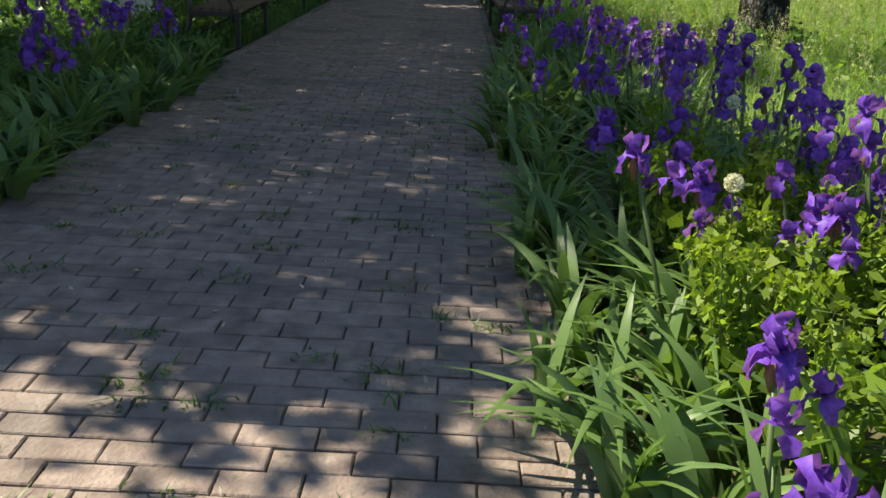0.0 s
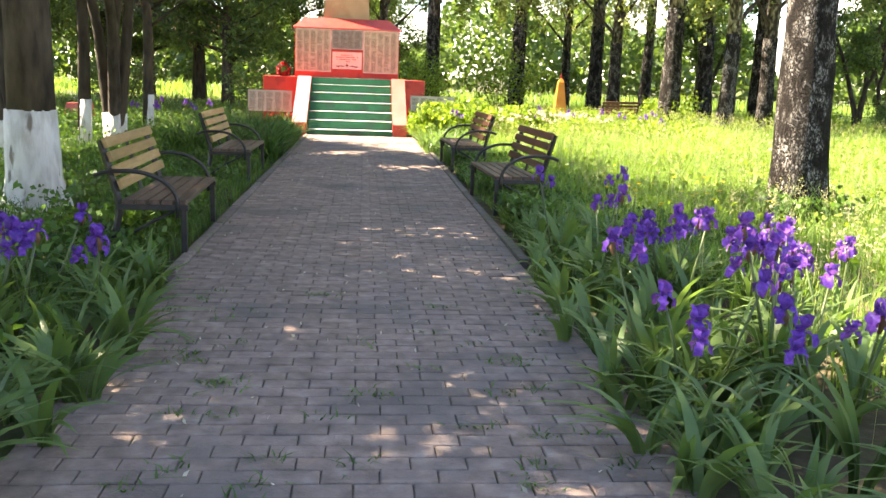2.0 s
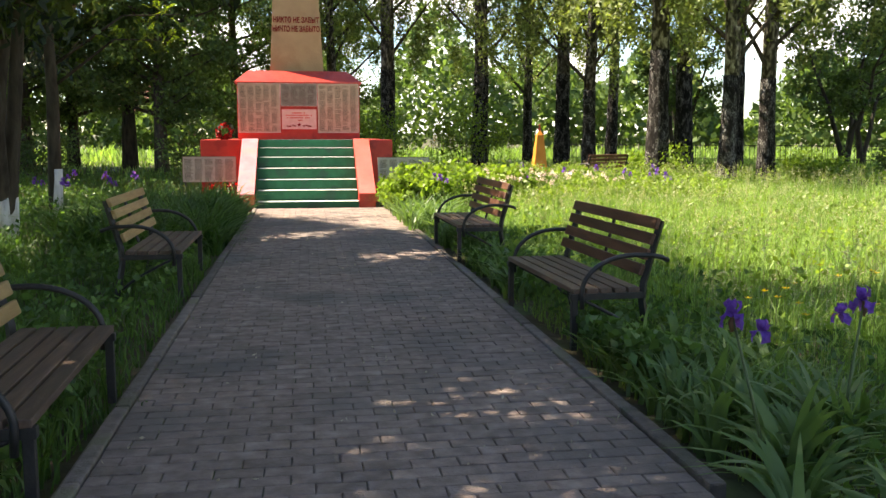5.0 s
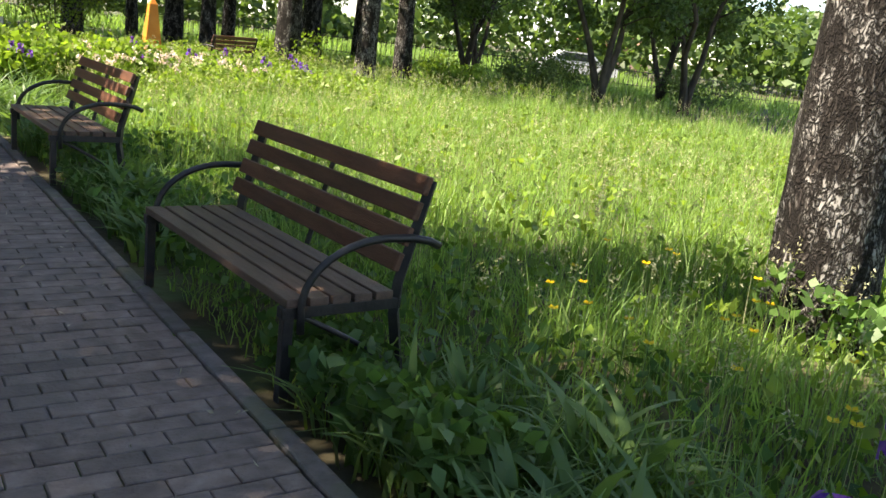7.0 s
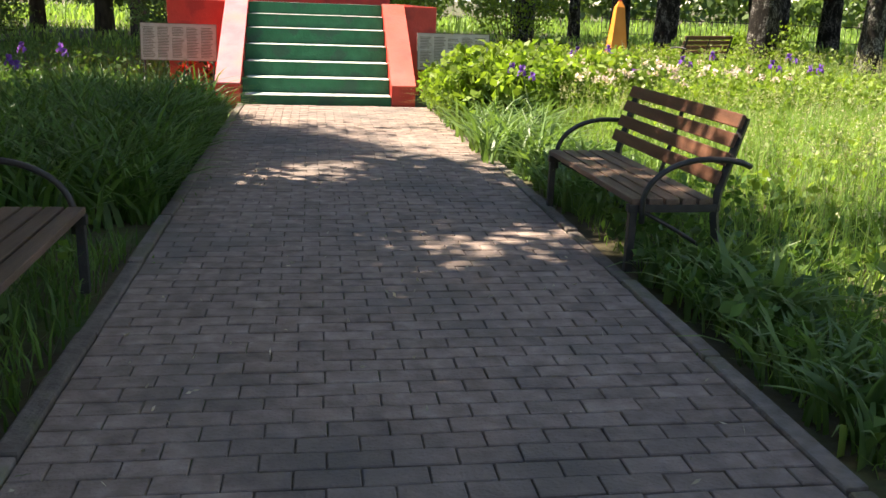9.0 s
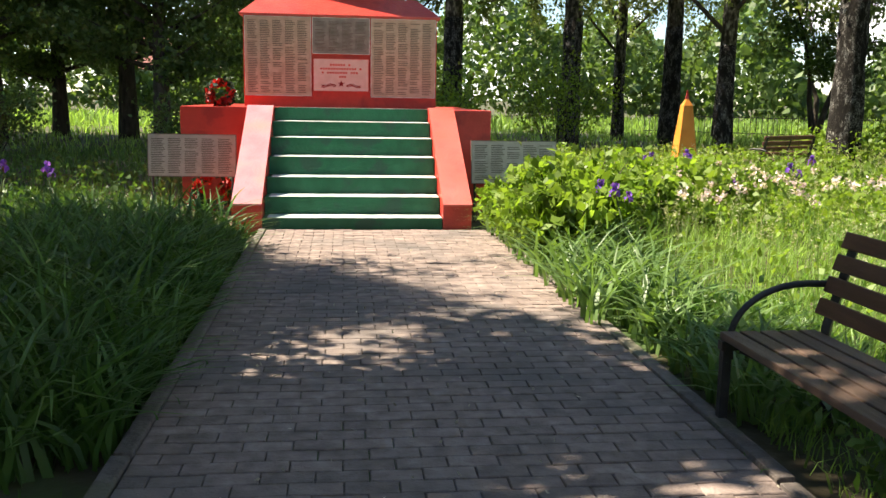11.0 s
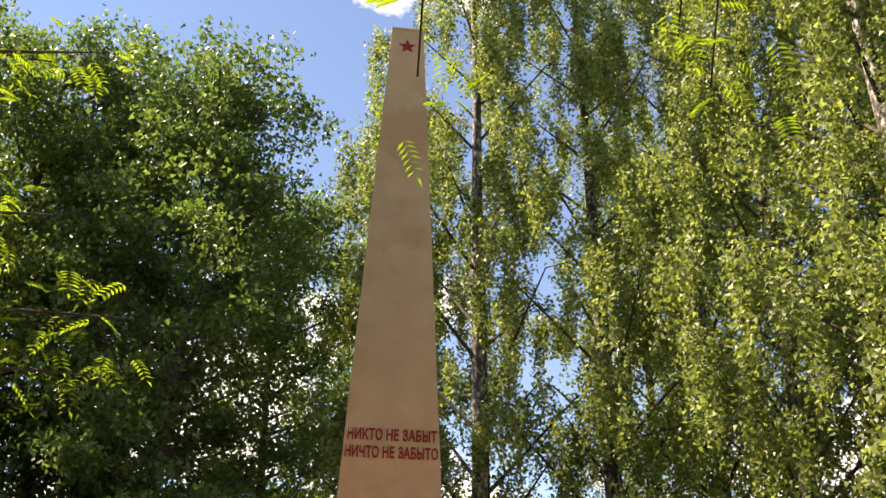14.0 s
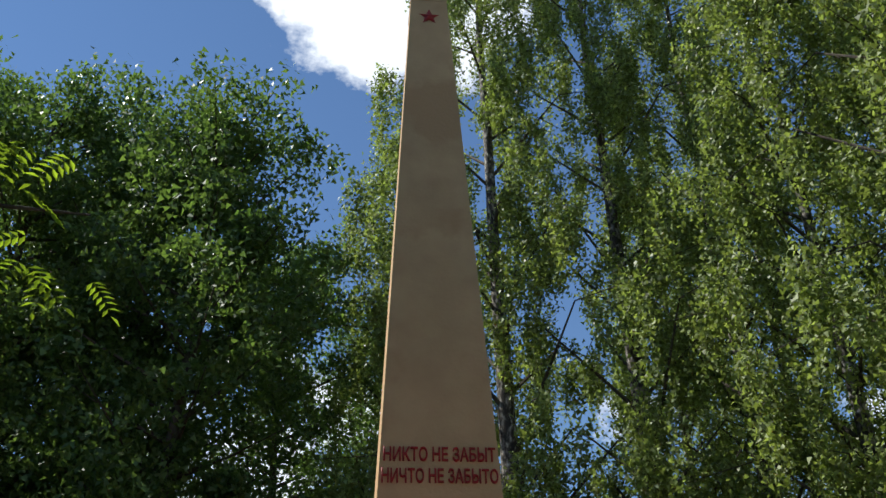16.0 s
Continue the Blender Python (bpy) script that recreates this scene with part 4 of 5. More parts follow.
def pinnate(bm, base, d, n=6, size=0.06):
    """A rowan leaf: pairs of long leaflets along a stalk."""
    d = Vector(d).normalized()
    s = d.cross(Vector((0, 0, 1)))
    s = s.normalized() if s.length > 0.05 else Vector((1, 0, 0))
    base = Vector(base)
    length = size * n * 0.42
    for i in range(n + 1):
        p = base + d * length * (0.15 + 0.85 * i / n) + Vector((0, 0, -0.05 * (i / n) ** 2))
        for sg in ((-1, 1) if i < n else (0,)):
            q = (s * sg + d * (0.45 if sg else 1)).normalized()
            w = q.cross(Vector((0, 0, 1)))
            w = (w.normalized() if w.length > 0.1 else s) * size * 0.15
            tip = p + q * size + Vector((0, 0, -0.12 * size))
            m = p + q * size * 0.5 + Vector((0, 0, 0.03 * size))
            bm.faces.new([bm.verts.new(v) for v in (p, m + w, tip, m - w)])


def rowan_canopy(x, y, h, branches, label, seed):
    """A rowan by the path: stem, overhanging branches, pinnate leaves at their ends."""
    rr = random.Random(seed)
    t = thing("rowan_tree", label, "tree", "rowans by the path", (x, y, 0))
    part("trunk", tube(bmesh.new(), [(0, 0, -0.1), (0.05, 0, h * 0.3), (0.0, 0.05, h * 0.65), (0.05, 0.0, h)], [0.11, 0.09, 0.06, 0.02], 9, 0.05, rr), M["bark"], t, "", True)
    part("limewash", tube(bmesh.new(), [(0, 0, -0.1), (0.02, 0, 0.4), (0.035, 0, 0.8)], [0.117, 0.109, 0.103], 9, 0.03, rr), M["limewash"], t, "white limewash round the foot", True)
    for tx, ty, tz, n in branches:
        tip = Vector((tx - x, ty - y, tz))
        p = Vector((0.02, 0, min(h * 0.75, tz * 0.72)))
        mid = p.lerp(tip, 0.55) + Vector((0, 0, 0.35))
        if n <= 8:
            p, mid = Vector((0.02, 0, h * 0.9)), Vector((tip.x, tip.y - 1.2, 6.3))
        br = part("branch", tube(bmesh.new(), [p, mid, tip], [0.03, 0.016, 0.005], 5), M["bark"], t, "", True)
        bm = bmesh.new()
        for i in range(n):
            f = rr.uniform(0.35, 1.05) if n > 8 else rr.uniform(0.93, 1.03)
            c = (p.lerp(mid, f * 2 - 0.001) if f < 0.5 else mid.lerp(tip, f * 2 - 1)) + Vector((rr.gauss(0, 0.16), rr.gauss(0, 0.16), rr.gauss(0, 0.12)))
            a = rr.uniform(0, 6.28)
            pinnate(bm, c, (math.cos(a), math.sin(a), rr.uniform(-0.9, 0.1)), 6, rr.uniform(0.05, 0.075))
        part("leaves", bm, M["rowan_leaf"], br, "sunlit pinnate rowan leaves")
    return t


rowan_canopy(-4.3, 21.8, 6.5, [(-2.3, 22.3, 3.3, 24), (-2.5, 21.96, 2.85, 20), (-2.88, 22.56, 5.4, 14), (-3.4, 22.6, 4.2, 36), (-4.6, 22.2, 4.4, 40), (-3.6, 20.6, 5.0, 40), (-4.6, 20.6, 5.2, 40), (-2.9, 22.4, 4.0, 14), (-3.4, 23.0, 5.6, 24)],
             "rowan with overhanging branches of pinnate leaves by the path", 51)
rowan_canopy(-4.45, 18.2, 6.0, [(-1.8, 16.4, 4.0, 46), (-1.4, 15.6, 4.3, 34), (-2.2, 14.2, 4.4, 50), (-1.2, 14.8, 4.6, 46), (-2.6, 16.2, 5.0, 50), (-1.9, 13.2, 5.0, 46), (-0.6, 16.0, 4.9, 40), (-3.6, 13.2, 5.2, 50), (0.62, 20.6, 4.05, 7), (0.46, 20.55, 4.3, 6), (-0.82, 20.6, 3.95, 8), (-2.9, 17.0, 4.2, 40)],
             "rowan leaning over the path with pinnate leaves", 52)


# far woods that close the view
def far_woods():
    rng = np.random.default_rng(7)
    n = 125000
    a = rng.uniform(0, 2 * math.pi, n)
    d = rng.uniform(60, 78, n)
    top = 7.0 + 3.5 * np.sin(a * 17) * np.sin(a * 7 + 1) + 2.0 * np.sin(a * 41)
    z = rng.uniform(0.02, 1, n) ** 0.85 * top
    c = np.stack([d * np.cos(a), 18 + d * np.sin(a), z], 1)
    tagged(link("far_woods", leaf_cloud("far_woods", c, 0.7, 0.55, M["tree_leaf"], rng, 0.1)), "distant green belt of trees and shrubs", "trees", kind="stuff")


far_woods()


def shrub(x, y, r, h, mat, n, label, seed, leaf=0.09):
    rng, rr = np.random.default_rng(seed), random.Random(seed)
    t = thing("shrub", label, "shrub", "shrubs in the park", (x, y, 0))
    stems = bmesh.new()
    cs = []
    for i in range(14):
        a, q = rr.uniform(0, 6.28), r * math.sqrt(rr.random())
        tip = Vector((q * math.cos(a), q * math.sin(a), h * rr.uniform(0.55, 1.0)))
        tube(stems, [(tip.x * 0.2, tip.y * 0.2, -0.05), (tip.x * 0.6, tip.y * 0.6, tip.z * 0.6), tip], [0.012, 0.008, 0.003], 4)
        for k in range(5):
            c = Vector((tip.x * 0.3, tip.y * 0.3, 0)).lerp(tip, rr.uniform(0.3, 1.0))
            cs.append(np.array(c)[None, :] + rng.normal(0, 1, (n // 70, 3)) * np.array([r * 0.17, r * 0.17, h * 0.09]))
    part("stemwork", stems, M["bark"], t)
    c = np.concatenate(cs)
    c[:, 2] = np.abs(c[:, 2]) + 0.02
    link("foliage", leaf_cloud("foliage", c, leaf, leaf * 0.7, mat, rng), t)


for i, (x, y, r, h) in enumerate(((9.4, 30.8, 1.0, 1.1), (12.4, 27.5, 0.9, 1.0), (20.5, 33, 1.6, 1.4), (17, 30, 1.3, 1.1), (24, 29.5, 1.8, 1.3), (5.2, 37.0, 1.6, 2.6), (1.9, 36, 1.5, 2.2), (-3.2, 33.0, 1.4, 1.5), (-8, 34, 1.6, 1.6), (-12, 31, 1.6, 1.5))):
    # shrubs out in the sun get the brighter leaf colour, others the dark one
    shrub(x, y, r, h, M["lit_leaf"] if i in (0, 1, 5, 6) else M["tree_leaf"], 2600, "leafy shrub among the grass, coloured light green as sunlit" if i in (0, 1, 5, 6) else "dense dark green shrub among the trees", 60 + i)


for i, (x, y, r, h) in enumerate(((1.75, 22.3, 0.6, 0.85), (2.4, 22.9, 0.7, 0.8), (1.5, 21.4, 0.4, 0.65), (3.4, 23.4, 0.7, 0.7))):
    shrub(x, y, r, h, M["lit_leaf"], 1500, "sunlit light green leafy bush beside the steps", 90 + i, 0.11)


# ---- the fence, statue, small obelisk and what stands far off ----
def fence(x0, y0, x1, y1, step=0.22):
    f = thing("fence", "low dark iron railing behind the trees", "fence", at=(x0, y0, 0))
    d = Vector((x1 - x0, y1 - y0, 0))
    n = int(d.length / step)
    turn = math.degrees(math.atan2(d.y, d.x))
    bm = box(bmesh.new(), -0.012, 0.012, -0.012, 0.012, 0.0, 0.95, 0.0)
    first = None
    for i in range(n):
        m = pose(d.x * i / n, d.y * i / n, 0, 0, 0, turn)
        if first is None:
            first = part("paling", bm, M["steel"], f)
            first.matrix_basis = m
        else:
            o = new("paling", first.data)
            o.parent, o.matrix_basis = f, m
    for z in (0.2, 0.82):
        o = part("rail", boxed(0, d.length, -0.015, 0.015, z, z + 0.035), M["steel"], f)
        o.matrix_basis = pose(0, 0, 0, 0, 0, turn)


fence(12.0, 50.0, 44.0, 31.0)

ob2 = thing("small_obelisk", "small orange painted obelisk with a red tip in the grass", "monument", at=(5.8, 29.8, 0))
ob2.scale = (0.76, 0.76, 0.76)
part("base", boxed(-0.36, 0.36, -0.36, 0.36, -0.1, 0.22), M["orange"], ob2)
part("shaft", frustum(bmesh.new(), -0.27, 0.27, -0.27, 0.27, 0.22, -0.11, 0.11, -0.11, 0.11, 1.75), M["orange"], ob2)
part("cap", frustum(bmesh.new(), -0.11, 0.11, -0.11, 0.11, 1.75, -0.03, 0.03, -0.03, 0.03, 1.9), M["orange"], ob2)
part("tip", frustum(bmesh.new(), -0.045, 0.045, -0.02, 0.02, 1.9, -0.01, 0.01, -0.01, 0.01, 2.12), M["red"], ob2, "small red finial")

ped = thing("statue_pedestal", "dark red pedestal with a white foot under the statue", "pedestal", at=(-9.0, 25.4, 0))
part("foot", box(bmesh.new(), -0.55, 0.55, -0.5, 0.5, -0.1, 0.32, 0.01), M["white"], ped, "white painted foot")
part("block", box(bmesh.new(), -0.5, 0.5, -0.45, 0.45, 0.32, 1.30, 0.015), M["red"], ped)
bm = bmesh.new()
tube(bm, [(0.10, 0, 0), (0.11, 0, 0.5), (0.09, 0, 0.85)], [0.09, 0.11, 0.14], 10)
tube(bm, [(-0.10, -0.04, 0), (-0.11, -0.03, 0.5), (-0.08, 0, 0.85)], [0.09, 0.11, 0.14], 10)
tube(bm, [(0, 0, 0.72), (0, 0.0, 1.1), (0, -0.02, 1.5), (0, 0, 1.62)], [0.30, 0.25, 0.28, 0.12], 12)
tube(bm, [(0.26, 0, 1.52), (0.36, -0.08, 1.2), (0.2, -0.26, 1.02)], [0.09, 0.08, 0.06], 8)
tube(bm, [(-0.26, 0, 1.52), (-0.42, 0.02, 1.2), (-0.38, -0.1, 0.9)], [0.09, 0.10, 0.08], 8)
bmesh.ops.create_uvsphere(bm, u_segments=12, v_segments=9, radius=0.15, matrix=Matrix.Translation((0, -0.02, 1.80)))
statue = part("statue", bm, M["gold"], None, "", True)
statue.location = (-9.0, 25.4, 1.30)
statue.scale = (1.3, 1.3, 1.38)
tagged(statue, "gold-painted standing statue in a cloak on a red pedestal", "statue")
low = thing("low_marker", "low red painted block in the grass", "marker", at=(-6.9, 26.0, 0))
part("block", frustum(bmesh.new(), -0.35, 0.35, -0.2, 0.2, -0.05, -0.28, 0.28, -0.12, 0.12, 0.42), M["pinkred"], low)


def house(x, y, w, d, h, turn, label):
    hs = thing("house", label, "house", "far houses", (x, y, 0))
    hs.rotation_euler = (0, 0, radians(turn))
    wall = part("wall", boxed(-w / 2, w / 2, -d / 2, d / 2, -0.1, h), M["brickhouse"], hs)
    part("roof", prism(bmesh.new(), [(-d / 2 - 0.4, h), (0, h + d * 0.42), (d / 2 + 0.4, h)], -w / 2 - 0.3, w / 2 + 0.3), M["roof"], hs, "dull red pitched roof")
    for i in range(3):
        wx = -w / 2 + w * (i + 0.5) / 3
        win = part("window", boxed(wx - 0.5, wx + 0.5, -d / 2 - 0.04, -d / 2 + 0.02, 1.0, 2.2), M["white"], hs)
        part("pane", boxed(wx - 0.42, wx + 0.42, -d / 2 - 0.06, -d / 2 - 0.041, 1.08, 2.12), M["glass"], win)


house(-13.5, 88, 7, 6, 3.2, 10, "far house with a red roof glimpsed through the trees")
house(74, 86, 8, 6, 2.6, -40, "far house with a pinkish red roof beyond the fence")


def car(x, y, turn):
    c = thing("car", "white car parked far off beyond the fence", "car", at=(x, y, 0))
    c.rotation_euler = (0, 0, radians(turn))
    part("body", prism(bmesh.new(), [(-2.1, 0.3), (-2.1, 0.75), (-1.2, 0.9), (-0.6, 1.4), (0.9, 1.42), (1.6, 0.95), (2.1, 0.85), (2.1, 0.3)], -0.82, 0.82), M["white"], c)
    for s in (-1, 1):
        part("side_window", prism(bmesh.new(), [(-1.0, 0.95), (-0.55, 1.33), (0.8, 1.35), (1.35, 0.97)], s * 0.822, s * 0.832), M["glass"], c)
        for yy in (-1.3, 1.3):
            bm = bmesh.new()
            tube(bm, [(s * 0.66, yy, 0.31), (s * 0.85, yy, 0.31)], [0.31, 0.31], 14)
            wheel = part("wheel", bm, M["rubber"], c)
            bm = bmesh.new()
            tube(bm, [(s * 0.845, yy, 0.31), (s * 0.862, yy, 0.31)], [0.19, 0.19], 12)
            part("rim", bm, M["concrete"], wheel)


car(33.0, 46.0, 60)


# ---- plants ----
G_RNG = np.random.default_rng(5)


def scatter(n, x0, x1, y0, y1):
    return G_RNG.uniform(x0, x1, n), G_RNG.uniform(y0, y1, n)


def lawn(name, regions, mat, label):
    xs, ys, hs, ws, ls = [], [], [], [], []
    for n, x0, x1, y0, y1, h, w, lean in regions:
        x, y = scatter(n, x0, x1, y0, y1)
        clump = 0.65 + 0.7 * np.abs(np.sin(x * 1.9 + 0.7 * y) * np.cos(y * 1.3 - x))
        xs.append(x), ys.append(y)
        hs.append(h * clump * G_RNG.uniform(0.6, 1.25, n))
        ws.append(w * G_RNG.uniform(0.7, 1.3, n))
        ls.append(lean * G_RNG.uniform(0.3, 1.6, n))
    x, y, h, w, l = (np.concatenate(q) for q in (xs, ys, hs, ws, ls))
    z = np.where((x > -2.6) & (x < 2.6), -0.07, ground_height(x, y) - 0.03)
    inside = (x > -2.5) & (x < 1.55) & (y > 23.3) & (y < 29.5)
    ok = ~inside
    tagged(link(name, blades(name, x[ok], y[ok], z[ok], h[ok], w[ok], l[ok], mat, G_RNG)), label, "grass", kind="stuff")


lawn("lawn_grass", [
    (44000, 1.85, 8, 9.5, 22, 0.30, 0.010, 0.5),
    (3500, 1.4, 1.9, 9.5, 22, 0.17, 0.009, 0.6),
    (26000, 8, 17, 9.5, 27, 0.32, 0.018, 0.45),
    (24000, 1.5, 12, 22, 34, 0.32, 0.018, 0.45),
    (24000, 2.2, 11, 2, 9.5, 0.30, 0.012, 0.45),
    (9000, 2, 14, 9, 26, 0.62, 0.006, 0.3),
    (14000, 10, 34, 20, 50, 0.36, 0.035, 0.4),
    (9000, -22, 12, 34, 56, 0.36, 0.04, 0.4),
    (12000, -45, 45, 52, 70, 0.6, 0.10, 0.4),
    (6000, 12, 45, 30, 60, 0.45, 0.07, 0.4),
], M["grass"], "tall unmown bright green meadow grass")
# grass here takes the dark strap-leaf colour, tree shade put into its tone
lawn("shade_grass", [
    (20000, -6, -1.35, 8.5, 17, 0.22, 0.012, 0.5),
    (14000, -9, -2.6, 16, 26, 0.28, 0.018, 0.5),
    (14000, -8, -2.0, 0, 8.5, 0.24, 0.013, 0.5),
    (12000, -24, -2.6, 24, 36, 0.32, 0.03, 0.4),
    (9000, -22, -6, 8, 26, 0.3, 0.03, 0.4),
], M["daylily"], "patchy grass and weeds under the trees, coloured darker as shaded")


def leafy_ground(name, regions, mat, label, leaf):
    cs = []
    for n, x0, x1, y0, y1, h in regions:
        x, y = scatter(n, x0, x1, y0, y1)
        top = h * (0.6 + 0.5 * np.abs(np.sin(x * 2.3 + y) * np.cos(y * 1.7 - 0.6 * x)))
        cs.append(np.stack([x, y, top * G_RNG.uniform(0.12, 1, n) ** 0.6], 1))
    c = np.concatenate(cs)
    ok = ~((c[:, 0] > -2.55) & (c[:, 0] < 1.6) & (c[:, 1] > 23.2) & (c[:, 1] < 29.5))
    tagged(link(name, leaf_cloud(name, c[ok], leaf, leaf * 0.62, mat, G_RNG)), label, "weeds", kind="stuff")


leafy_ground("meadow_weeds", [(15000, 1.7, 7.5, 22.0, 31, 0.58), (3500, 0.95, 2.2, 21.2, 23.4, 0.75), (9500, 2.4, 14, 9, 24, 0.27), (900, 1.5, 2.8, 2.5, 5, 0.4), (3000, 6, 15, 24, 34, 0.6)], M["lit_leaf"], "light green leafy weeds growing among the grass", 0.085)
# dark leaf colour again stands for the shade these weeds grow in
leafy_ground("shade_weeds", [(5000, -5.5, -1.5, 8.5, 17, 0.26), (5200, -10, -2.6, 17, 30, 0.45), (3600, 1.4, 3.0, 8.5, 20, 0.2), (900, 1.33, 1.75, 11.2, 12.5, 0.32), (420, 1.3, 1.7, 15.0, 16.8, 0.24), (1400, -2.3, -1.4, 9.0, 12.0, 0.26), (2600, -5, -1.4, 2, 9, 0.3)], M["daylily"], "low broad-leaved weeds under the trees, coloured darker as shaded", 0.075)


def strap_bed(name, n, x0, x1, y0, y1, h, label, mat):
    x, y = scatter(n, x0, x1, y0, y1)
    hh = h * G_RNG.uniform(0.65, 1.15, n)
    tagged(link(name, blades(name, x, y, np.full(n, -0.06), hh, G_RNG.uniform(0.022, 0.042, n), G_RNG.uniform(0.3, 1.35, n), mat, G_RNG, 4)), label, "plants", kind="stuff")


strap_bed("daylily_bed", 2500, -3.2, -1.5, 17.2, 22.6, 0.72, "dense bed of long arching green strap leaves beside the path", M["daylily"])
strap_bed("daylily_bed", 1000, -1.6, -1.33, 17.4, 22.4, 0.45, "fringe of arching strap leaves over the kerb", M["daylily"])
strap_bed("daylily_bed", 900, 1.1, 1.9, 19.3, 23.2, 0.6, "clump of bright strap leaves by the steps", M["iris_leaf"])
strap_bed("daylily_bed", 420, 1.35, 2.0, 14.2, 16.2, 0.32, "small strap-leaved clumps along the kerb", M["iris_leaf"])
strap_bed("daylily_bed", 420, 1.35, 2.0, 17.6, 19.4, 0.42, "small strap-leaved clumps along the kerb", M["iris_leaf"])
strap_bed("daylily_bed", 520, 1.35, 2.3, 10.4, 12.1, 0.34, "small strap-leaved clumps beside the bench", M["iris_leaf"])


def sword(rr, h, w, az, lean):
    """One sword leaf: a long pointed, folded blade that arches over."""
    bm = bmesh.new()
    out = Vector((math.cos(az), math.sin(az), 0))
    side = Vector((-out.y, out.x, 0)) * 0.45 + out * 0.35 * rr.choice((-1, 1))
    side.normalize()
    prev = None
    n = 7
    for i in range(n + 1):
        f = i / n
        c = out * (lean * h * f ** 2.2 + 0.02) + Vector((0, 0, h * (f - lean * 0.45 * f ** 3) - 0.05))
        ww = w * (1 - f ** 3) * (0.75 + 0.5 * f * (1 - f))
        bulge = out.cross(side).normalized() * ww * 0.12
        row = [bm.verts.new(c - side * ww / 2), bm.verts.new(c + bulge + out * ww * 0.1), bm.verts.new(c + side * ww / 2)]
        if prev:
            bm.faces.new((prev[0], prev[1], row[1], row[0]))
            bm.faces.new((prev[1], prev[2], row[2], row[1]))
        prev = row
    return bm


def iris_flower(bm, rr, c, s):
    """Three upright ruffled standards and three hanging falls."""
    for k in range(6):
        up = k % 2 == 0
        a = k * math.pi / 3 + rr.uniform(-0.25, 0.25)
        out = Vector((math.cos(a), math.sin(a), 0))
        side = Vector((-out.y, out.x, 0))
        prev = None
        for i in range(6):
            f = i / 5
            if up:
                p = c + out * s * (0.42 * math.sin(f * 2.3)) + Vector((0, 0, s * 0.85 * f))
            else:
                p = c + out * s * (0.62 * math.sin(f * 1.75)) + Vector((0, 0, s * (0.16 * f - 0.95 * f ** 2.4)))
            w = s * (0.12 + 0.62 * math.sin(min(1, f * 1.02) * 2.75) ** 0.8) * 0.62
            cup = out * w * (0.35 if up else -0.3)
            ruf = Vector((rr.uniform(-0.16, 0.16) * s, rr.uniform(-0.16, 0.16) * s, rr.uniform(-0.18, 0.18) * s))
            row = [bm.verts.new(p - side * w / 1.4 - cup * 0.6 + ruf), bm.verts.new(p + cup * 0.4), bm.verts.new(p + side * w / 1.4 - cup * 0.6 - ruf)]
            if prev:
                bm.faces.new((prev[0], prev[1], row[1], row[0]))
                bm.faces.new((prev[1], prev[2], row[2], row[1]))
            prev = row


def iris(seed, flowers, h):
    rr = random.Random(seed)
    t = thing("iris_plant", "purple bearded iris with broad grey-green sword leaves" if flowers else "iris clump with arching sword leaves and no flower", "iris", "irises along the path")
    fan = rr.uniform(0, math.pi)
    for i in range(13):
        az = fan + (math.pi if i % 2 else 0) + rr.uniform(-0.5, 0.5)
        part("leaf", sword(rr, h * rr.uniform(0.6, 0.95), rr.uniform(0.044, 0.07), az, rr.uniform(0.2, 1.1)), M["iris_leaf"], t, "", True)
    for k in range(flowers):
        dx, dy = rr.uniform(-0.2, 0.2), rr.uniform(-0.2, 0.2)
        top = h * rr.uniform(0.78, 1.05)
        stalk = part("stalk", tube(bmesh.new(), [(dx * 0.2, dy * 0.2, -0.05), (dx * 0.6, dy * 0.6, top * 0.5), (dx, dy, top)], [0.008, 0.007, 0.005], 6), M["iris_stem"], t, "", True)
        bm = bmesh.new()
        iris_flower(bm, rr, Vector((dx, dy, top + 0.015)), rr.uniform(0.062, 0.076))
        part("flower", bm, M["petal"], stalk, "ruffled violet-purple flower", True)
        if rr.random() < 0.7:
            bm = bmesh.new()
            c2 = Vector((dx + rr.choice((-1, 1)) * rr.uniform(0.05, 0.1), dy + rr.choice((-1, 1)) * rr.uniform(0.05, 0.1), top * rr.uniform(0.8, 0.95)))
            iris_flower(bm, rr, c2, rr.uniform(0.05, 0.062))
            part("flower", bm, M["petal"], stalk, "ruffled violet-purple flower", True)
        bm = bmesh.new()
        tube(bm, [(dx, dy, top - 0.055), (dx + 0.008, dy, top - 0.02), (dx, dy, top + 0.012)], [0.007, 0.014, 0.006], 6)
        part("spathe", bm, M["spathe"], stalk, "papery brown bud sheath", True)
    return t


kinds_iris = [iris(71, 2, 0.62), iris(72, 1, 0.66), iris(73, 3, 0.6), iris(74, 0, 0.55), iris(75, 2, 0.72), iris(76, 0, 0.5)]
ri = random.Random(9)
spots = []


def iris_row(x0, x1, y0, y1, n, pick):
    for _ in range(n):
        spots.append((ri.uniform(x0, x1), ri.uniform(y0, y1), ri.choice(pick)))


iris_row(1.30, 2.1, 2.3, 4.0, 16, (0, 1, 3, 5))
iris_row(1.30, 2.5, 4.0, 7.4, 32, (0, 1, 2, 2, 4, 3))
iris_row(1.18, 1.65, 3.0, 10.2, 60, (3, 5))
iris_row(1.5, 2.6, 3.4, 9.4, 30, (3, 5, 5))
iris_row(1.45, 2.6, 7.2, 9.0, 17, (0, 1, 3, 5, 2))
iris_row(1.45, 2.0, 9.0, 11.4, 9, (5, 3, 3, 1))
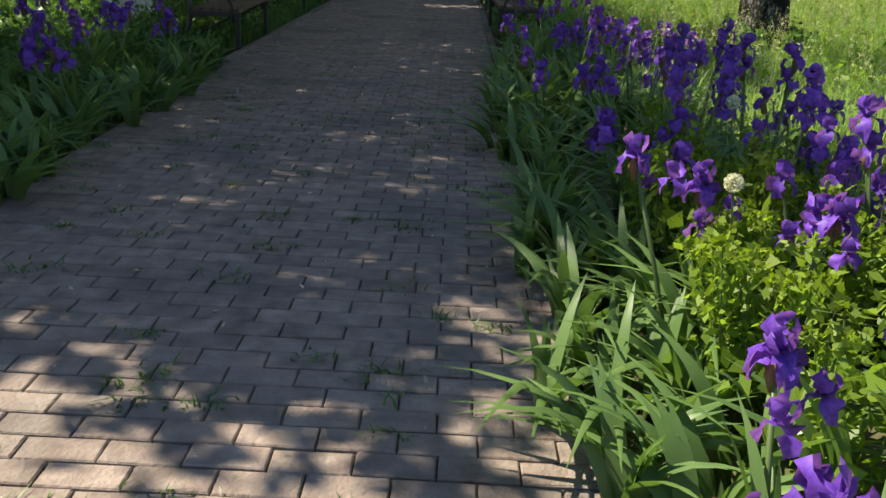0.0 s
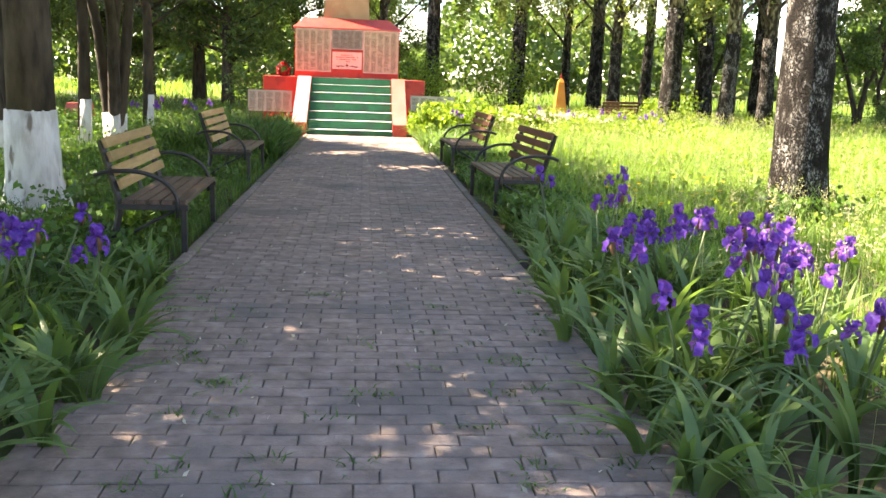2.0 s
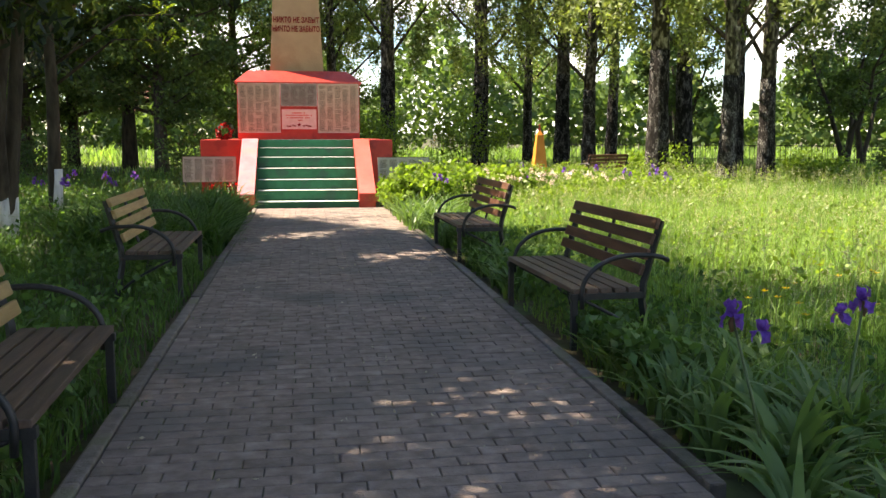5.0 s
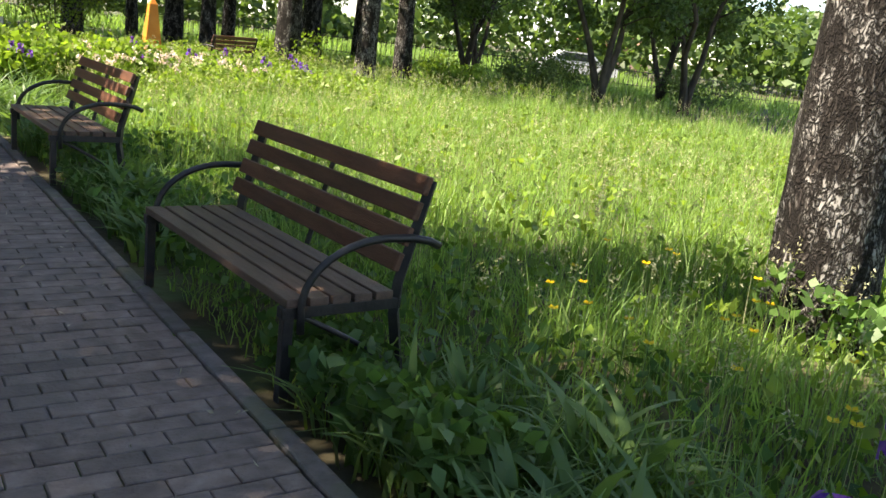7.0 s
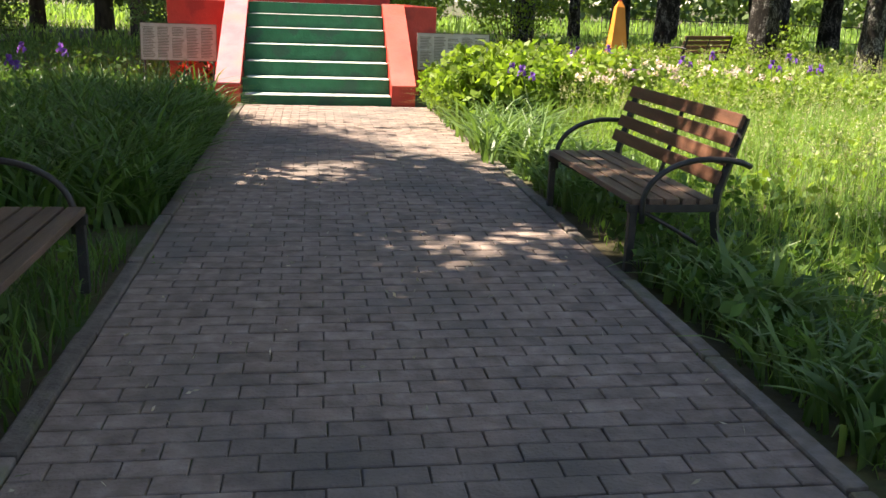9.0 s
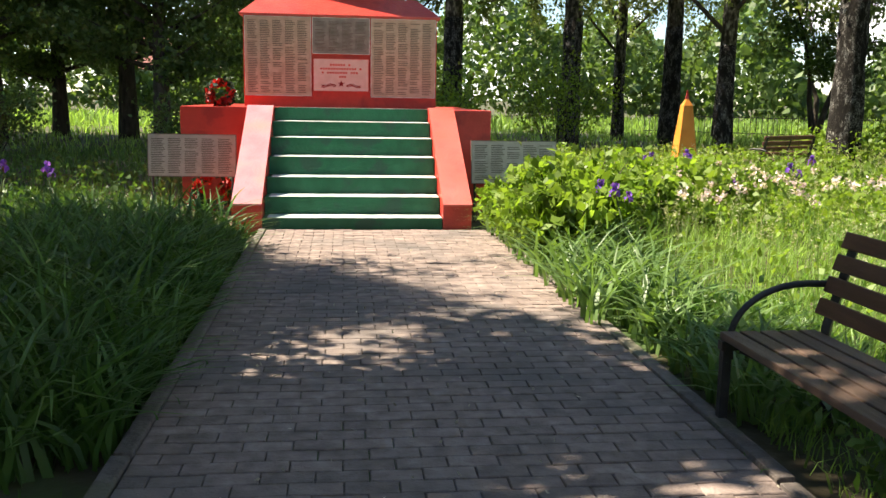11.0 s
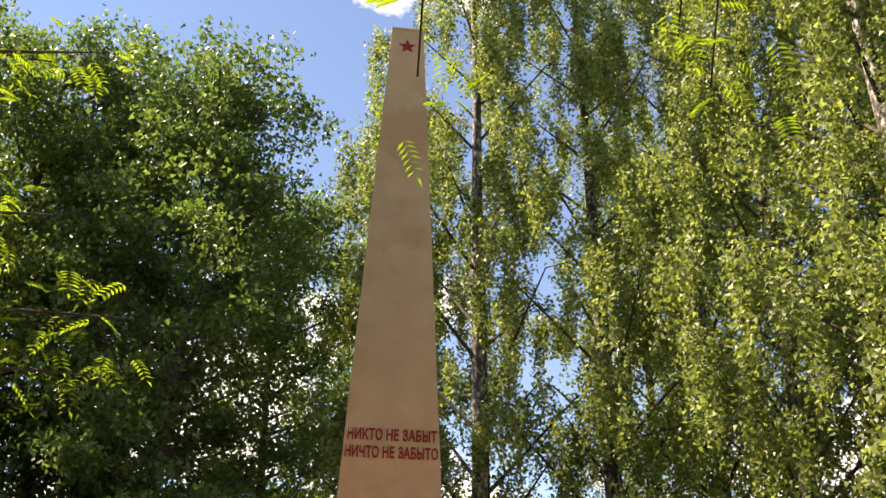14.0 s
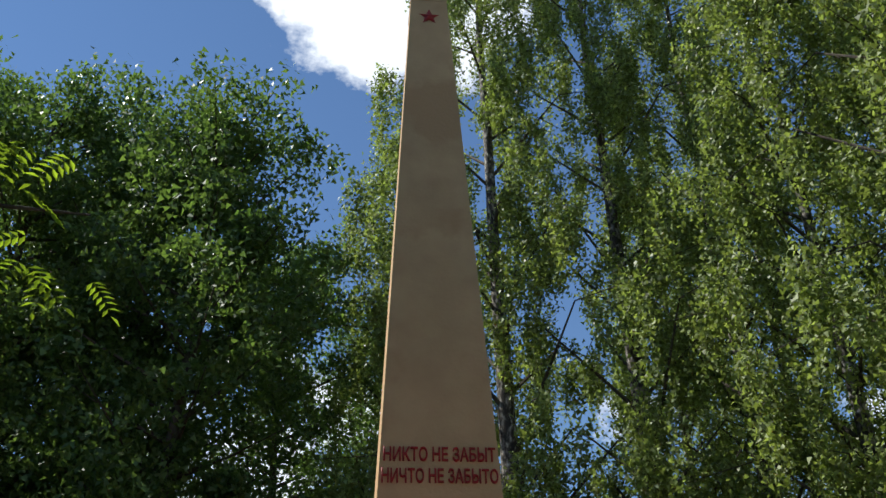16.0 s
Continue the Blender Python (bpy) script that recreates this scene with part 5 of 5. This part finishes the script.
iris_row(-2.4, -1.35, 4.4, 8.4, 24, (3, 5, 3, 0))
iris_row(-1.5, -1.2, 4.6, 9.0, 26, (3, 5))
iris_row(-2.4, -1.5, 5, 9.0, 16, (3, 5))
iris_row(-1.3, -1.05, 5.0, 8.2, 16, (3, 5))
iris_row(1.05, 1.3, 3.2, 8.0, 18, (3, 5))
iris_row(-2.3, -1.7, 7.2, 8.6, 5, (0, 2, 1))
iris_row(1.3, 2.1, 20.6, 22.6, 4, (1, 3, 5))
iris_row(1.38, 2.1, 9.4, 11.9, 22, (3, 5))
iris_row(1.38, 1.8, 14.3, 16.0, 8, (5, 3))
iris_row(1.38, 1.8, 18.2, 20.4, 10, (5, 3))
iris_row(3.5, 7.5, 22.5, 26.5, 9, (1, 0, 1))
iris_row(-4.6, -3.0, 21.0, 25.0, 6, (1, 1, 0))
iris_row(-2.4, -1.6, 3.0, 4.4, 6, (3, 0))
placed_iris = set()
for x, y, k in spots:
    m = pose(x, y, -0.02, ri.uniform(-6, 6), ri.uniform(-6, 6), ri.uniform(0, 360))
    if k in placed_iris:
        copy_thing(kinds_iris[k], m)
    else:
        kinds_iris[k].matrix_basis = m
        placed_iris.add(k)


def dandelion(x, y, h):
    d = thing("dandelion", "grey dandelion clock on a thin stalk", "dandelion", "dandelion clocks", (x, y, 0))
    part("stalk", tube(bmesh.new(), [(0, 0, -0.05), (0.02, 0, h * 0.6), (0.0, 0.01, h)], [0.004, 0.0035, 0.003], 5), M["iris_stem"], d)
    rng = np.random.default_rng(int(x * 100))
    v = rng.normal(size=(260, 3))
    v /= np.linalg.norm(v, axis=1)[:, None]
    link("clock", leaf_cloud("clock", v * 0.026 + np.array([0, 0.01, h]), 0.014, 0.008, M["dandelion"], rng), d, "round grey seed head")


for x, y, h in ((1.62, 3.9, 0.55), (1.9, 4.9, 0.62), (2.1, 6.4, 0.6)):
    dandelion(x, y, h)


def buttercup(x, y, h):
    b = thing("buttercup", "small yellow buttercup in the grass", "flower", "buttercups", (x, y, 0))
    part("stalk", tube(bmesh.new(), [(0, 0, -0.05), (0.02, 0.01, h)], [0.003, 0.002], 4), M["iris_stem"], b)
    bm = bmesh.new()
    for k in range(5):
        a = k * 2 * math.pi / 5
        c, s = math.cos(a), math.sin(a)
        bm.faces.new([bm.verts.new((0.02 + q * c - w * s, 0.01 + q * s + w * c, h + z)) for q, w, z in ((0.002, 0, 0), (0.017, 0.011, 0.006), (0.026, 0, 0.012), (0.017, -0.011, 0.006))])
    part("petals", bm, M["buttercup"], b, "glossy yellow petals")


rb = random.Random(4)
for _ in range(26):
    buttercup(rb.uniform(2.3, 3.6), rb.uniform(10.6, 12.8), rb.uniform(0.3, 0.45))

# weeds in the joints and dry litter on the paving
x, y = scatter(1700, PX0, PX1, 2, 22)
cx = np.round(x * 1.6 + np.sin(y * 3)) / 1.6 + G_RNG.normal(0, 0.05, 1700)
cy = np.round(y * 1.4) / 1.4 + G_RNG.normal(0, 0.05, 1700)
ok = (cx > PX0) & (cx < PX1) & ((cy < 8.5) | (np.abs(cx) > 0.95))
tagged(link("joint_weeds", blades("joint_weeds", cx[ok], cy[ok], np.full(ok.sum(), -0.015), G_RNG.uniform(0.03, 0.075, ok.sum()), G_RNG.uniform(0.006, 0.011, ok.sum()), G_RNG.uniform(0.6, 1.6, ok.sum()), M["daylily"], G_RNG)), "small tufts of weed in the paving joints", "weeds", kind="stuff")
x, y = scatter(420, PX0, PX1, 2, 22.3)
tagged(link("dry_litter", leaf_cloud("dry_litter", np.stack([x, y, np.full(420, 0.008)], 1), 0.028, 0.012, M["litter"], G_RNG)), "dry petals and bits of leaf lying on the paving", "litter", kind="stuff")



def spurge(x, y, h, seed):
    """A leafy light green weed: thin stems, small leaves in whorls, yellow-green heads."""
    rng, rr = np.random.default_rng(seed), random.Random(seed)
    w = thing("spurge_plant", "light green leafy weed with yellow-green heads among the irises", "weed", "leafy weeds in the iris bed", (x, y, 0))
    for k in range(6):
        a, q = rr.uniform(0, 6.28), rr.uniform(0.05, 0.16)
        top = Vector((math.cos(a) * q, math.sin(a) * q, h * rr.uniform(0.75, 1.05)))
        foot = Vector((top.x * 0.2, top.y * 0.2, -0.05))
        stem = part("stem", tube(bmesh.new(), [foot, foot.lerp(top, 0.5), top], [0.004, 0.0035, 0.002], 5), M["iris_stem"], w)
        f = rng.uniform(0.25, 1.0, 60)[:, None]
        c = np.array(foot) * (1 - f) + np.array(top) * f + rng.normal(0, 0.022, (60, 3))
        link("leaves", leaf_cloud("leaves", c, 0.05, 0.02, M["lit_leaf"], rng), stem)
        c = np.array(top) + rng.normal(0, 1, (26, 3)) * np.array([0.022, 0.022, 0.012])
        tagged(link("head", leaf_cloud("head", c, 0.022, 0.018, M["rowan_leaf"], rng), stem, "yellow-green flower head"), kind="stuff")


rs = random.Random(12)
for k in range(26):
    spurge(rs.uniform(1.55, 2.5), rs.uniform(3.0, 5.0), rs.uniform(0.4, 0.62), 300 + k)


def panicles(name, regions, label):
    """Loose feathery heads on thin stalks over the grass."""
    stalks, heads = [], []
    for n, x0, x1, y0, y1, h in regions:
        x, y = scatter(n, x0, x1, y0, y1)
        top = h * G_RNG.uniform(0.75, 1.2, n)
        stalks.append(np.stack([x, y, top], 1))
        f = G_RNG.uniform(0, 1, (n, 16))
        sway = G_RNG.normal(0, 0.05, (n, 1, 2)) * f[..., None]
        w = 0.022 * (1.1 - f)
        c = np.stack([x[:, None] + sway[..., 0] + G_RNG.normal(0, 1, (n, 16)) * w, y[:, None] + sway[..., 1] + G_RNG.normal(0, 1, (n, 16)) * w, top[:, None] - 0.03 + f * 0.15], -1)
        heads.append(c.reshape(-1, 3))
    st = np.concatenate(stalks)
    n = len(st)
    tagged(link(name + "_stalks", blades(name + "_stalks", st[:, 0], st[:, 1], np.full(n, -0.05), st[:, 2] + 0.1, np.full(n, 0.004), np.full(n, 0.02), M["plume"], G_RNG, 1)), "thin straw-coloured stalks of seeding grass", "grass", kind="stuff")
    tagged(link(name, leaf_cloud(name, np.concatenate(heads), 0.02, 0.008, M["plume"], G_RNG, 0.2, fine=True)), label, "grass", kind="stuff")


panicles("seeding_grass", [(1500, 2.2, 8, 9.5, 22, 0.42), (900, 8, 15, 10, 28, 0.5), (600, 3, 10, 22, 30, 0.5), (160, 1.8, 3.4, 4.5, 9.0, 0.55)], "pale feathery heads of seeding meadow grass")

leafy_ground("birch_foot_weeds", [(420, 3.9, 4.9, 11.5, 12.2, 0.5), (300, 5.8, 6.8, 11.6, 12.3, 0.4)], M["daylily"], "leafy weeds crowding the foot of the birches", 0.085)

# pale pink garden flowers by the steps
x, y = scatter(70, 2.3, 5.2, 21.4, 24.8)
hd = np.repeat(np.stack([x, y, G_RNG.uniform(0.5, 0.68, 70)], 1), 14, 0) + G_RNG.normal(0, 0.022, (980, 3))
tagged(link("pink_flowers", leaf_cloud("pink_flowers", hd, 0.04, 0.03, M["pink"], G_RNG)), "small pale pink garden flowers among the weeds", "flowers", kind="stuff")

# tufts of grass rooted between the stones
x, y = scatter(85, PX0, PX1, 2.0, 9.2)
tx = np.repeat(x, 18) + G_RNG.normal(0, 0.045, 85 * 18)
ty = np.repeat(y, 18) + G_RNG.normal(0, 0.022, 85 * 18)
ok = (tx > PX0) & (tx < PX1)
n = int(ok.sum())
tagged(link("joint_tufts", blades("joint_tufts", tx[ok], ty[ok], np.full(n, -0.01), G_RNG.uniform(0.025, 0.06, n), G_RNG.uniform(0.005, 0.010, n), G_RNG.uniform(0.8, 1.8, n), M["daylily"], G_RNG)), "low tufts of grass between the paving stones", "weeds", kind="stuff")

# ---- paving stones ----
BL, BW, GAP = 0.2, 0.1, 0.005
near_stones, far_v, far_f = [], [], []
rp = random.Random(2)


def stone_shape(l, w, top, bev=0.004):
    a, b = l / 2, w / 2
    v = [(-a, -b, -0.05), (a, -b, -0.05), (a, b, -0.05), (-a, b, -0.05), (-a, -b, top - bev), (a, -b, top - bev), (a, b, top - bev), (-a, b, top - bev),
         (-a + bev, -b + bev, top), (a - bev, -b + bev, top), (a - bev, b - bev, top), (-a + bev, b - bev, top)]
    f = [(8, 9, 10, 11)] + [(i, (i + 1) % 4, 4 + (i + 1) % 4, 4 + i) for i in range(4)] + [(4 + i, 4 + (i + 1) % 4, 8 + (i + 1) % 4, 8 + i) for i in range(4)]
    return v, f


shapes = {}
row = 0
y = PY0 + BW / 2
while y < PY1 - BW / 2:
    cuts = [PX0]
    x = PX0 + (BL / 2 if row % 2 else BL) + rp.uniform(-0.008, 0.008)
    while x < PX1 - 0.03:
        cuts.append(x)
        x += BL
    cuts.append(PX1)
    for a, b in zip(cuts, cuts[1:]):
        l = round(b - a - GAP, 3)
        cx, cy, dz, yaw, tx, ty = (a + b) / 2, y + rp.uniform(-0.003, 0.003), rp.uniform(-0.003, 0.0025), rp.uniform(-1.0, 1.0), rp.uniform(-0.6, 0.6), rp.uniform(-0.7, 0.7)
        m = pose(cx, cy, dz, ty, tx, yaw)
        if 3.3 < y < 5.9 and len(near_stones) < 300:
            if l not in shapes:
                v, f = stone_shape(l, BW - GAP, 0.0)
                me = bpy.data.meshes.new("paving_stone")
                me.from_pydata(v, [], f)
                me.materials.append(M["paver"])
                shapes[l] = me
            o = new("paving_stone", shapes[l])
            o.parent, o.matrix_basis = bed, m
            near_stones.append(o)
        else:
            v, f = stone_shape(l, BW - GAP, 0.0)
            k = len(far_v)
            far_v += [tuple(m @ Vector(p)) for p in v]
            far_f += [tuple(i + k for i in q) for q in f]
    y += BW + 0.002
    row += 1
me = bpy.data.meshes.new("paving_field")
me.from_pydata(far_v, [], far_f)
me.materials.append(M["paver_field"])
tagged(link("paving_field", me, bed), kind="stuff")
